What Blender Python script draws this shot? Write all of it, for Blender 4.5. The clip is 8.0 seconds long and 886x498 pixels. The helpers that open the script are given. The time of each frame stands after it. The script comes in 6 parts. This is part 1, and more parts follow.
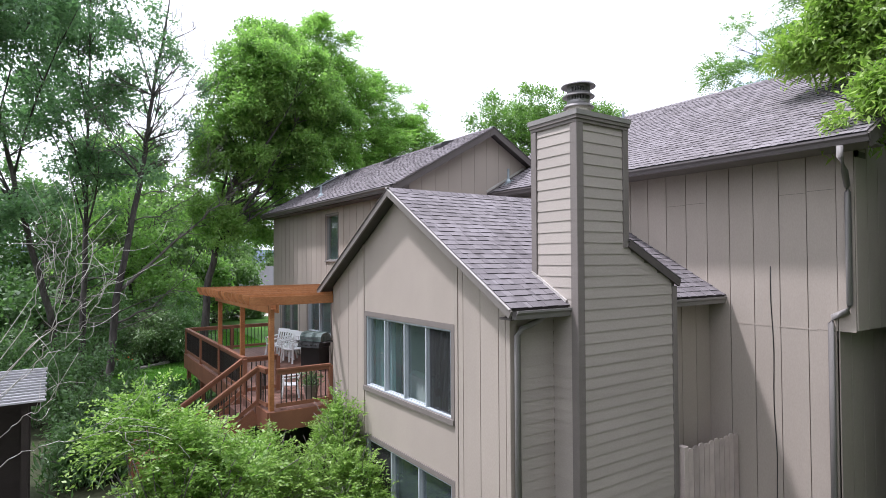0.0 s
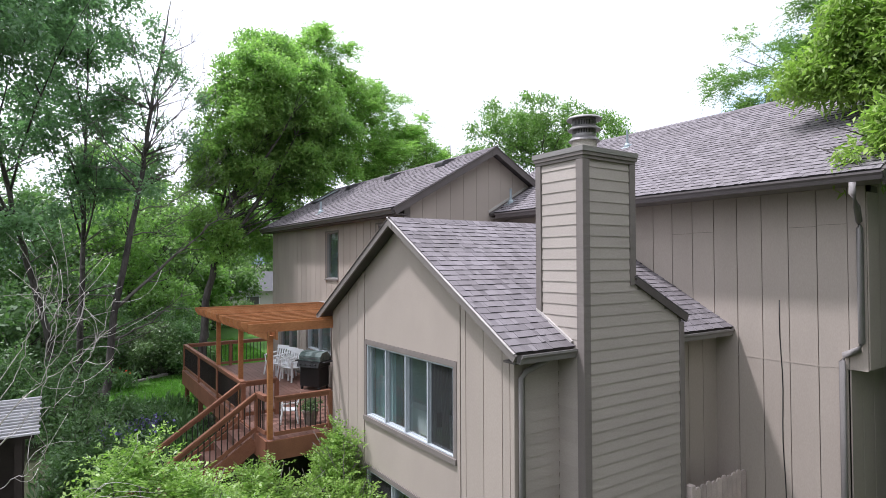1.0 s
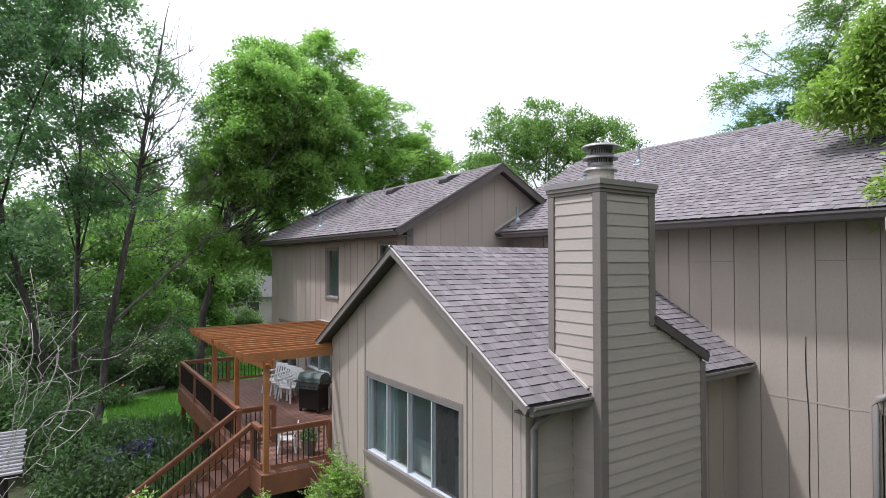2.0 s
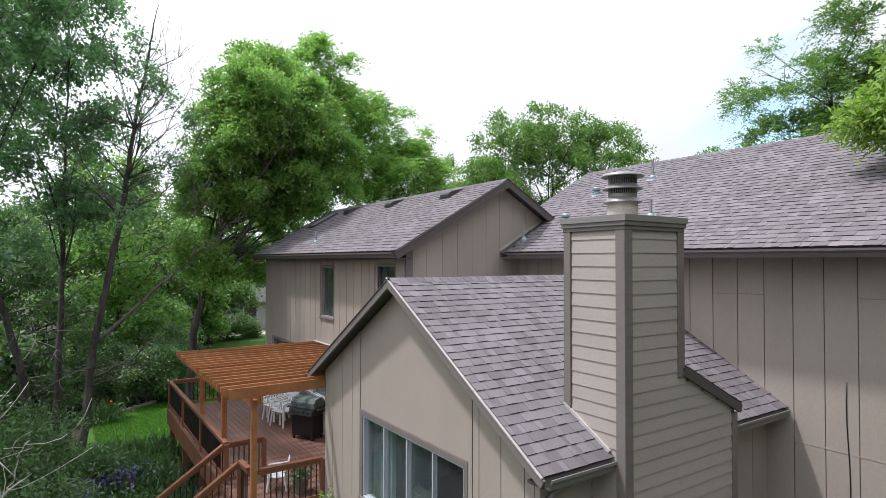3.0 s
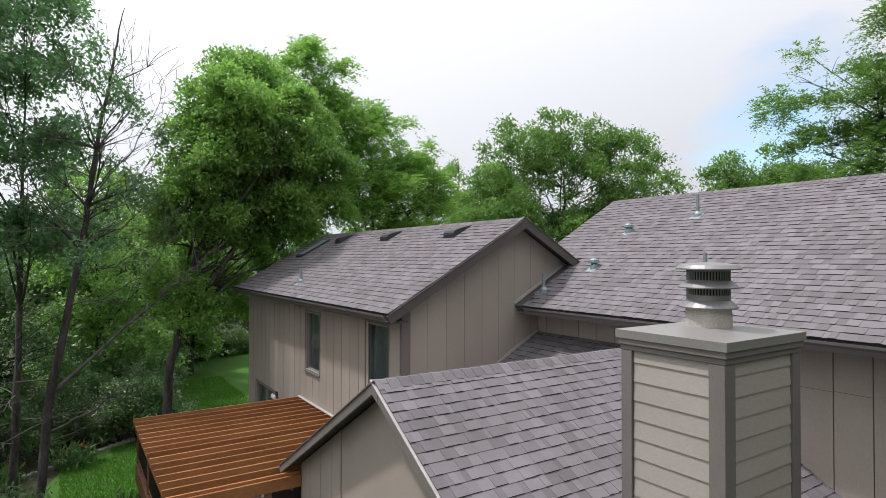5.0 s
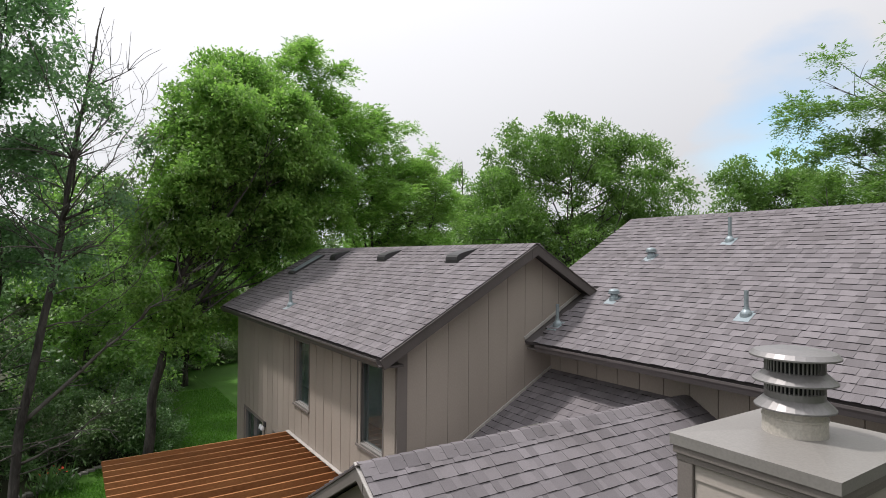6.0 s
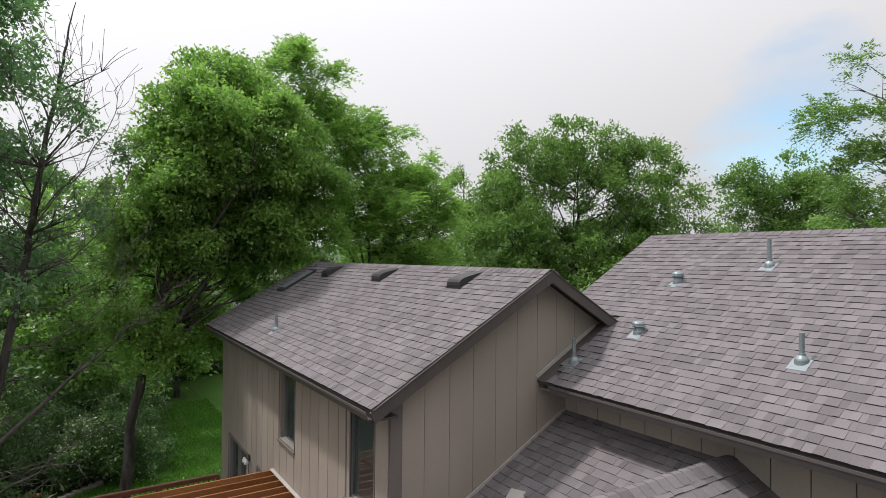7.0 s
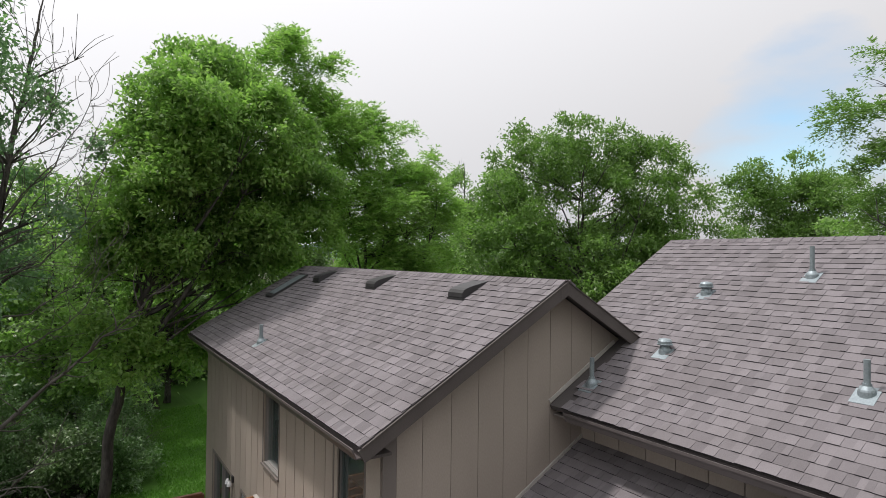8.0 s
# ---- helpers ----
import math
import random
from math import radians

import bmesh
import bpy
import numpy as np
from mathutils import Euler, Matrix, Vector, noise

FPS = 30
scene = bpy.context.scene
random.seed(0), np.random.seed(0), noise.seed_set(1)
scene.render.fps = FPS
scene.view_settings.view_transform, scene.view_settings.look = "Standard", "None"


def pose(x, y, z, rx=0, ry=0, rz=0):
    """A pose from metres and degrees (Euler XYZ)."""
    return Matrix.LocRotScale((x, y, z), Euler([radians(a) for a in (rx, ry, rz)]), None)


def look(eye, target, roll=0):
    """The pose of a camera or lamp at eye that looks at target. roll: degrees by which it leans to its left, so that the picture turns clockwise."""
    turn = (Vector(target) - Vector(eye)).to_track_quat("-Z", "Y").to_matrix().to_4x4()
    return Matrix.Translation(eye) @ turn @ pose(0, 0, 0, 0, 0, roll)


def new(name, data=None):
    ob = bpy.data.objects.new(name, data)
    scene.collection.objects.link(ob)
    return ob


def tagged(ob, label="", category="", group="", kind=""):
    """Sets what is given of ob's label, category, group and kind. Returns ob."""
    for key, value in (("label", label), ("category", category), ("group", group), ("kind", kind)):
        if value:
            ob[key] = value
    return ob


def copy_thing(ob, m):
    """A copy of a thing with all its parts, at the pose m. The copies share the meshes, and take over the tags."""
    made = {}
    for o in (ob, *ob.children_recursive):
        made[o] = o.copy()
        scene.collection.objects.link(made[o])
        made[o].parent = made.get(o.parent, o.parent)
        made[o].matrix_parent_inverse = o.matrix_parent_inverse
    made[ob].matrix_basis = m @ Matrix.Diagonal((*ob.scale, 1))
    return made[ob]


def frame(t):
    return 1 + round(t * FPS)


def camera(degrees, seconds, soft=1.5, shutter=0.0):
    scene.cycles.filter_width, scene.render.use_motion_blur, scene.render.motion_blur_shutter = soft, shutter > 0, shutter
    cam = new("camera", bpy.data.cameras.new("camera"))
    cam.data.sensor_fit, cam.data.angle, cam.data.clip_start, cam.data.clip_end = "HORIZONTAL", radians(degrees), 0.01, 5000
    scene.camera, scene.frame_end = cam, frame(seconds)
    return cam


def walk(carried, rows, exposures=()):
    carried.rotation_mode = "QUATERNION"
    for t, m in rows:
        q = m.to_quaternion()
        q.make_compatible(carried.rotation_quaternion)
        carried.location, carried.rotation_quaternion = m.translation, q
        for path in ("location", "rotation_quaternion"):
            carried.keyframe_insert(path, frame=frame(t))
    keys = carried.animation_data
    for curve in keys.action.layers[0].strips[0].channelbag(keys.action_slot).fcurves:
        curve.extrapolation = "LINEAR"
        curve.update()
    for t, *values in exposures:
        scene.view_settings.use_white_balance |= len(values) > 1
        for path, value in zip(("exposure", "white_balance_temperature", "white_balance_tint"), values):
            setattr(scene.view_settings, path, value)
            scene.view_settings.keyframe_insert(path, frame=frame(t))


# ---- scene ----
cam = camera(76.0, 8.0, soft=0.9)
PATH = [
    (0, (0.04, -0.692, 5.998), (1.162, 0.963, 6.042), -0.3),
    (0.5, (0.054, -0.64, 6.248), (1.178, 1.014, 6.295), -0.3),
    (1, (0.115, -0.525, 6.518), (1.237, 1.13, 6.563), -0.2),
    (1.5, (0.213, -0.337, 6.768), (1.331, 1.32, 6.814), -0.1),
    (3, (0.771, 0.616, 7.529), (1.888, 2.274, 7.571), 0.1),
    (3.5, (1.05, 1.006, 7.803), (2.164, 2.667, 7.843), 0.1),
    (4, (1.316, 1.422, 8.092), (2.428, 3.084, 8.129), 0.0),
    (4.5, (1.624, 1.887, 8.364), (2.733, 3.551, 8.397), 0.0),
    (6, (2.576, 3.266, 9.123), (3.671, 4.94, 9.154), 0.4),
    (6.5, (2.886, 3.768, 9.37), (3.982, 5.441, 9.4), 0.5),
    (7, (3.203, 4.237, 9.533), (4.295, 5.911, 9.564), 0.5),
    (7.5, (3.481, 4.683, 9.631), (4.574, 6.358, 9.66), 0.5),
    (8, (3.724, 5.071, 9.649), (4.817, 6.745, 9.679), 0.7),
]
EXPOSURES = [(0, 0.47, 5850, 20), (1.5, 0.29, 5930, 19), (3.5, -0.05, 6040, 17), (4.5, -0.21, 6100, 16), (6.5, -0.40, 6400, 15), (8.0, -0.45, 6430, 15)]
walk(cam, [(t, look(eye, target, roll)) for t, eye, target, roll in PATH], EXPOSURES)

# ---- light: hazy sun under a bright broken cloud cover ----
SUN_DIR = Vector((-0.37, 0.344, 1.0)).normalized()      # towards the sun
sun_data = bpy.data.lights.new("sun", "SUN")
sun_data.energy, sun_data.angle, sun_data.color = 3.7, radians(3.5), (1.0, 0.96, 0.90)
sun = new("sun", sun_data)
sun.matrix_world = look((-20, 20, 60), Vector((-20, 20, 60)) - SUN_DIR)

world = bpy.data.worlds.new("sky")
scene.world = world
world.use_nodes = True
wn, wl = world.node_tree.nodes, world.node_tree.links
wn.clear()
w_out, w_bg = wn.new("ShaderNodeOutputWorld"), wn.new("ShaderNodeBackground")
sky = wn.new("ShaderNodeTexSky")
sky.sky_type, sky.sun_disc = "NISHITA", False
sky.sun_elevation = math.asin(SUN_DIR.z)
sky.sun_rotation = math.atan2(SUN_DIR.x, SUN_DIR.y)
sky_gain = wn.new("ShaderNodeVectorMath")
sky_gain.operation, sky_gain.inputs[1].default_value = "MULTIPLY", (0.26, 0.30, 0.275)
coord, cloud = wn.new("ShaderNodeTexCoord"), wn.new("ShaderNodeTexNoise")
stretch = wn.new("ShaderNodeMapping")
stretch.inputs["Scale"].default_value = (1.0, 1.0, 2.6)
stretch.inputs["Location"].default_value = (0.35, 0.1, 0.0)
cloud.inputs["Scale"].default_value, cloud.inputs["Detail"].default_value = 3.4, 7.0
cloud.inputs["Roughness"].default_value = 0.5
cover = wn.new("ShaderNodeValToRGB")
cover.color_ramp.elements[0].position, cover.color_ramp.elements[1].position = 0.20, 0.62
sky_mix = wn.new("ShaderNodeMix")
sky_mix.data_type = "RGBA"
# overcast clouds grow brighter towards the zenith
rise, height = wn.new("ShaderNodeMapRange"), wn.new("ShaderNodeSeparateXYZ")
rise.inputs["From Min"].default_value, rise.inputs["From Max"].default_value = 0.0, 1.0
rise.inputs["To Min"].default_value, rise.inputs["To Max"].default_value = 0.97, 1.46
cloud_light = wn.new("ShaderNodeVectorMath")
cloud_light.operation, cloud_light.inputs[0].default_value = "SCALE", (0.982, 1.0, 0.992)
wl.new(coord.outputs["Generated"], height.inputs["Vector"])
wl.new(height.outputs["Z"], rise.inputs["Value"])
# and round the veiled sun
sun_dot, glow, bright = wn.new("ShaderNodeVectorMath"), wn.new("ShaderNodeMapRange"), wn.new("ShaderNodeMath")
sun_dot.operation, sun_dot.inputs[1].default_value = "DOT_PRODUCT", SUN_DIR
glow.inputs["From Min"].default_value, glow.inputs["From Max"].default_value = -0.6, 1.0
glow.inputs["To Min"].default_value, glow.inputs["To Max"].default_value = 0.50, 1.46
bright.operation = "MULTIPLY"
wl.new(coord.outputs["Generated"], sun_dot.inputs[0])
wl.new(sun_dot.outputs["Value"], glow.inputs["Value"])
wl.new(glow.outputs["Result"], bright.inputs[0])
wl.new(rise.outputs["Result"], bright.inputs[1])
wl.new(bright.outputs["Value"], cloud_light.inputs["Scale"])
wl.new(cloud_light.outputs["Vector"], sky_mix.inputs["B"])
wl.new(coord.outputs["Generated"], stretch.inputs["Vector"])
wl.new(stretch.outputs["Vector"], cloud.inputs["Vector"])
# the clouds are closed but for one thin, ragged opening low over the main roof
gap_dot, gap_edge, gap_sum = wn.new("ShaderNodeVectorMath"), wn.new("ShaderNodeMapRange"), wn.new("ShaderNodeMath")
gap_dot.operation, gap_dot.inputs[1].default_value = "DOT_PRODUCT", Vector((0.88, 0.43, 0.185)).normalized()
gap_edge.inputs["From Min"].default_value, gap_edge.inputs["From Max"].default_value = 0.982, 0.9995
gap_edge.inputs["To Min"].default_value, gap_edge.inputs["To Max"].default_value = 0.32, -0.05
gap_sum.operation = "ADD"
wl.new(coord.outputs["Generated"], gap_dot.inputs[0])
wl.new(gap_dot.outputs["Value"], gap_edge.inputs["Value"])
wl.new(gap_edge.outputs["Result"], gap_sum.inputs[0])
wl.new(cloud.outputs["Fac"], gap_sum.inputs[1])
wl.new(gap_sum.outputs["Value"], cover.inputs["Fac"])
wl.new(cover.outputs["Color"], sky_mix.inputs["Factor"])
wl.new(sky.outputs["Color"], sky_gain.inputs[0])
wl.new(sky_gain.outputs["Vector"], sky_mix.inputs["A"])
wl.new(sky_mix.outputs["Result"], w_bg.inputs["Color"])
wl.new(w_bg.outputs["Background"], w_out.inputs["Surface"])


# ---- materials ----
def material(name, base, rough=0.8, var=0.25, scale=3.0, grain=60.0, bump=0.15, tint=None, rand=0.0, source="object",
             metal=0.0, stretch_by=(1, 1, 1), spec=0.3):
    """Painted, mineral or wooden surface: two scales of colour change, a fine relief, and a step per piece."""
    m = bpy.data.materials.new(name)
    m.use_nodes = True
    n, l = m.node_tree.nodes, m.node_tree.links
    bsdf = n["Principled BSDF"]
    tc, mp = n.new("ShaderNodeTexCoord"), n.new("ShaderNodeMapping")
    geo = n.new("ShaderNodeNewGeometry")
    mp.inputs["Scale"].default_value = stretch_by
    l.new(geo.outputs["Position"], mp.inputs["Vector"])
    big, fine = n.new("ShaderNodeTexNoise"), n.new("ShaderNodeTexNoise")
    big.inputs["Scale"].default_value, big.inputs["Detail"].default_value = scale, 5
    fine.inputs["Scale"].default_value, fine.inputs["Detail"].default_value = grain, 3
    l.new(mp.outputs["Vector"], big.inputs["Vector"])
    l.new(mp.outputs["Vector"], fine.inputs["Vector"])
    tint = tint or tuple(c * 0.7 for c in base)
    mix = n.new("ShaderNodeMix")
    mix.data_type = "RGBA"
    mix.inputs["A"].default_value, mix.inputs["B"].default_value = (*base, 1), (*tint, 1)
    ramp = n.new("ShaderNodeMapRange")
    ramp.inputs["From Min"].default_value, ramp.inputs["From Max"].default_value = 0.35, 0.7
    ramp.inputs["To Max"].default_value = min(1.0, var * 2.5)
    l.new(big.outputs["Fac"], ramp.inputs["Value"])
    l.new(ramp.outputs["Result"], mix.inputs["Factor"])
    value = n.new("ShaderNodeHueSaturation")
    l.new(mix.outputs["Result"], value.inputs["Color"])
    add = n.new("ShaderNodeMapRange")
    add.inputs["From Min"].default_value, add.inputs["From Max"].default_value = 0.25, 0.75
    add.inputs["To Min"].default_value, add.inputs["To Max"].default_value = 1 - var * 0.6, 1 + var * 0.6
    l.new(fine.outputs["Fac"], add.inputs["Value"])
    if rand:
        step = n.new("ShaderNodeMapRange")
        step.inputs["To Min"].default_value, step.inputs["To Max"].default_value = 1 - rand, 1 + rand
        if source == "object":
            l.new(n.new("ShaderNodeObjectInfo").outputs["Random"], step.inputs["Value"])
        else:
            l.new(geo.outputs["Random Per Island"], step.inputs["Value"])
        mul = n.new("ShaderNodeMath")
        mul.operation = "MULTIPLY"
        l.new(step.outputs["Result"], mul.inputs[0])
        l.new(add.outputs["Result"], mul.inputs[1])
        l.new(mul.outputs["Value"], value.inputs["Value"])
    else:
        l.new(add.outputs["Result"], value.inputs["Value"])
    l.new(value.outputs["Color"], bsdf.inputs["Base Color"])
    bsdf.inputs["Roughness"].default_value, bsdf.inputs["Metallic"].default_value = rough, metal
    bsdf.inputs["Specular IOR Level"].default_value = spec
    if bump:
        b = n.new("ShaderNodeBump")
        b.inputs["Strength"].default_value, b.inputs["Distance"].default_value = bump, 0.01
        l.new(fine.outputs["Fac"], b.inputs["Height"])
        l.new(b.outputs["Normal"], bsdf.inputs["Normal"])
    return m


def leaf_material(name, dark, light, through_light=0.35):
    """Leaves: each one a step between two greens, letting some light through."""
    m = bpy.data.materials.new(name)
    m.use_nodes = True
    n, l = m.node_tree.nodes, m.node_tree.links
    n.clear()
    out = n.new("ShaderNodeOutputMaterial")
    geo = n.new("ShaderNodeNewGeometry")
    ramp = n.new("ShaderNodeValToRGB")
    ramp.color_ramp.elements[0].color, ramp.color_ramp.elements[1].color = (*dark, 1), (*light, 1)
    noise_t = n.new("ShaderNodeTexNoise")
    noise_t.inputs["Scale"].default_value = 0.7
    l.new(geo.outputs["Position"], noise_t.inputs["Vector"])
    mixer = n.new("ShaderNodeMath")
    mixer.operation = "MULTIPLY_ADD"
    mixer.inputs[1].default_value = 0.45
    half = n.new("ShaderNodeMath")
    half.operation = "MULTIPLY"
    half.inputs[1].default_value = 0.66
    l.new(noise_t.outputs["Fac"], half.inputs[0])
    l.new(geo.outputs["Random Per Island"], mixer.inputs[0])
    l.new(half.outputs["Value"], mixer.inputs[2])
    l.new(mixer.outputs["Value"], ramp.inputs["Fac"])
    bsdf, trans = n.new("ShaderNodeBsdfPrincipled"), n.new("ShaderNodeBsdfTranslucent")
    bsdf.inputs["Roughness"].default_value = 0.42
    bsdf.inputs["Specular IOR Level"].default_value = 0.5
    warm = n.new("ShaderNodeMix")
    warm.data_type, warm.blend_type = "RGBA", "MULTIPLY"
    warm.inputs["Factor"].default_value = 1.0
    warm.inputs["B"].default_value = (1.02, 1.28, 0.75, 1)
    l.new(ramp.outputs["Color"], warm.inputs["A"])
    l.new(ramp.outputs["Color"], bsdf.inputs["Base Color"])
    l.new(warm.outputs["Result"], trans.inputs["Color"])
    mix = n.new("ShaderNodeMixShader")
    mix.inputs["Fac"].default_value = through_light
    l.new(bsdf.outputs["BSDF"], mix.inputs[1])
    l.new(trans.outputs["BSDF"], mix.inputs[2])
    l.new(mix.outputs["Shader"], out.inputs["Surface"])
    return m


def glass_material(name, tint=(0.86, 0.94, 0.93), gloss=0.03, haze=0.16):
    """Coated window glass; hazy reflected light is put in as an uneven grey-teal diffuse layer."""
    m = bpy.data.materials.new(name)
    m.use_nodes = True
    n, l = m.node_tree.nodes, m.node_tree.links
    n.clear()
    out, clear, shine = n.new("ShaderNodeOutputMaterial"), n.new("ShaderNodeBsdfTransparent"), n.new("ShaderNodeBsdfGlossy")
    clear.inputs["Color"].default_value = (*tint, 1)
    shine.inputs["Roughness"].default_value = gloss
    fres, mix = n.new("ShaderNodeFresnel"), n.new("ShaderNodeMixShader")
    fres.inputs["IOR"].default_value = 2.3
    veil, veil_mix, haze_noise = n.new("ShaderNodeBsdfDiffuse"), n.new("ShaderNodeMixShader"), n.new("ShaderNodeTexNoise")
    veil.inputs["Color"].default_value = (0.34, 0.46, 0.47, 1)
    haze_noise.inputs["Scale"].default_value = 1.7
    amount = n.new("ShaderNodeMapRange")
    amount.inputs["To Min"].default_value, amount.inputs["To Max"].default_value = haze * 0.5, haze * 1.5
    geo = n.new("ShaderNodeNewGeometry")
    l.new(geo.outputs["Position"], haze_noise.inputs["Vector"])
    l.new(haze_noise.outputs["Fac"], amount.inputs["Value"])
    l.new(amount.outputs["Result"], veil_mix.inputs["Fac"])
    l.new(clear.outputs["BSDF"], veil_mix.inputs[1])
    l.new(veil.outputs["BSDF"], veil_mix.inputs[2])
    l.new(fres.outputs["Fac"], mix.inputs["Fac"])
    l.new(veil_mix.outputs["Shader"], mix.inputs[1])
    l.new(shine.outputs["BSDF"], mix.inputs[2])
    l.new(mix.outputs["Shader"], out.inputs["Surface"])
    return m


SIDING = material("painted_siding", (0.385, 0.334, 0.286), 0.75, 0.12, 1.2, 90, 0.12, rand=0.03, stretch_by=(1, 1, 0.35))
PANEL = material("painted_panel", (0.385, 0.334, 0.286), 0.8, 0.10, 1.5, 120, 0.2, stretch_by=(1, 1, 0.6))
LAP = material("lap_siding_paint", (0.395, 0.352, 0.312), 0.72, 0.10, 2.0, 80, 0.1, rand=0.04, stretch_by=(0.4, 0.4, 1))
TRIM = material("taupe_trim_paint", (0.195, 0.172, 0.156), 0.65, 0.15, 3.0, 90, 0.1)
FASCIA = material("brown_fascia_paint", (0.105, 0.091, 0.085), 0.6, 0.2, 3.0, 90, 0.1)
BARGE = material("taupe_barge_paint", (0.195, 0.175, 0.160), 0.6, 0.15, 3.0, 90, 0.1)
GUTTER = material("brown_gutter_metal", (0.115, 0.100, 0.098), 0.4, 0.15, 3.0, 60, 0.03, spec=0.5)
DRIP = material("drip_edge_metal", (0.50, 0.47, 0.44), 0.45, 0.2, 4.0, 60, 0.05, spec=0.5)
SPOUT = material("grey_downspout_paint", (0.23, 0.215, 0.205), 0.5, 0.12, 3.0, 60, 0.05)
# siding colour darkened to carry the shade in grooves and seams
SHADOW_GAP = material("groove_shade", (0.155, 0.135, 0.118), 0.9, 0.1, 3.0, 60, 0.0)
SHINGLE_BASE = dict(rough=0.95, var=0.26, scale=1.6, grain=170, bump=0.5, tint=(0.158, 0.144, 0.146), spec=0.04)
SHINGLE = material("asphalt_shingle", (0.200, 0.184, 0.192), rand=0.18, **SHINGLE_BASE)
SHINGLES = material("asphalt_shingle_field", (0.200, 0.184, 0.192), rand=0.18, source="island", **SHINGLE_BASE)
# dark cut asphalt, darkened further to draw the shadow line under each course
SHADED_CUT_EDGE = material("shaded_cut_asphalt_edge", (0.055, 0.051, 0.053), 0.95, 0.3, 9.0, 90, 0.2, spec=0.04)
UNDERLAY = material("shingle_underlay", (0.10, 0.09, 0.088), 0.95, 0.2, 3.0, 90, 0.2)
WINDOW_GREY = material("taupe_window_frame", (0.27, 0.255, 0.24), 0.45, 0.1, 3.0, 60, 0.02, spec=0.5)
WINDOW_WHITE = material("white_window_frame", (0.43, 0.47, 0.50), 0.4, 0.08, 3.0, 60, 0.02, spec=0.5)
GLASS = glass_material("window_glass")
SCREEN = material("insect_screen", (0.045, 0.045, 0.045), 0.8, 0.5, 40, 220, 0.3)
ROOM = material("room_plaster", (0.62, 0.58, 0.52), 0.9, 0.1, 2, 50, 0.05)
ROOM_FLOOR = material("room_floor", (0.22, 0.14, 0.09), 0.6, 0.2, 2, 50, 0.05)
CURTAIN = material("pale_curtain", (0.62, 0.66, 0.64), 0.9, 0.1, 3, 60, 0.1)
TEAL_CURTAIN = material("pale_teal_curtain", (0.46, 0.66, 0.66), 0.9, 0.1, 3, 60, 0.1)
CEDAR = material("stained_cedar", (0.365, 0.165, 0.066), 0.5, 0.30, 2.5, 45, 0.2, tint=(0.24, 0.092, 0.034), rand=0.16, stretch_by=(0.4, 1, 1))
DECK_WOOD = material("red_brown_deck_stain", (0.205, 0.112, 0.085), 0.65, 0.22, 2.5, 45, 0.15, tint=(0.14, 0.075, 0.058), rand=0.10)
RAIL_WOOD = material("brown_rail_stain", (0.245, 0.108, 0.062), 0.6, 0.22, 3, 45, 0.15, tint=(0.16, 0.065, 0.04), rand=0.08)
BALUSTER = material("black_baluster_metal", (0.018, 0.016, 0.015), 0.45, 0.1, 4, 60, 0.02, spec=0.5)
FLUE = material("galvanised_flue_metal", (0.27, 0.26, 0.255), 0.45, 0.10, 6, 60, 0.03, metal=0.6, tint=(0.225, 0.205, 0.19))
CHASE = material("weathered_chase_metal", (0.235, 0.222, 0.205), 0.42, 0.15, 3, 60, 0.05, tint=(0.195, 0.182, 0.165), spec=0.6)
FLUE_PALE = material("pale_flue_paint", (0.48, 0.45, 0.40), 0.55, 0.25, 6, 60, 0.05, tint=(0.36, 0.33, 0.28))
FLUE_DARK = material("flue_grille_shadow", (0.03, 0.03, 0.03), 0.8, 0.2, 6, 60, 0.05)
VENT = material("vent_galvanised_metal", (0.30, 0.35, 0.37), 0.5, 0.25, 8, 60, 0.05, metal=0.5)
VENT_DARK = material("dark_box_vent_metal", (0.040, 0.038, 0.040), 0.5, 0.2, 8, 60, 0.05, spec=0.5)
BARK = material("grey_brown_bark", (0.125, 0.113, 0.105), 0.95, 0.45, 5.0, 30, 1.0, tint=(0.040, 0.035, 0.033), stretch_by=(1, 1, 0.25))
DEAD = material("weathered_bare_twig", (0.50, 0.47, 0.44), 0.9, 0.3, 6, 40, 0.3, tint=(0.36, 0.33, 0.30))
TWIG = material("thin_dark_twig", (0.16, 0.145, 0.132), 0.9, 0.3, 6, 40, 0.3)
GRASS = material("lawn_grass", (0.050, 0.135, 0.012), 0.9, 0.30, 0.6, 40, 0.6, tint=(0.036, 0.090, 0.008))
SOIL = material("mulch_and_undergrowth", (0.055, 0.060, 0.030), 0.95, 0.45, 0.8, 14, 0.8, tint=(0.030, 0.040, 0.016))
STONE = material("grey_path_stone", (0.30, 0.28, 0.26), 0.9, 0.25, 2, 40, 0.3, rand=0.17)
PLASTIC = material("white_resin_plastic", (0.78, 0.79, 0.80), 0.4, 0.05, 5, 60, 0.02, spec=0.5)
BLACK = material("black_enamel", (0.018, 0.018, 0.019), 0.35, 0.1, 5, 60, 0.02, spec=0.5)
COVER = material("grey_green_cover_cloth", (0.16, 0.20, 0.19), 0.7, 0.4, 7, 40, 0.4, tint=(0.06, 0.10, 0.09))
STEEL = material("grill_steel", (0.20, 0.21, 0.22), 0.45, 0.1, 5, 60, 0.02, metal=0.9)
GREY_WOOD = material("silvered_wood_slat", (0.42, 0.41, 0.42), 0.85, 0.25, 4, 50, 0.2, rand=0.17)
DARK_WOOD = material("dark_stained_wood", (0.035, 0.028, 0.024), 0.8, 0.3, 4, 50, 0.2)
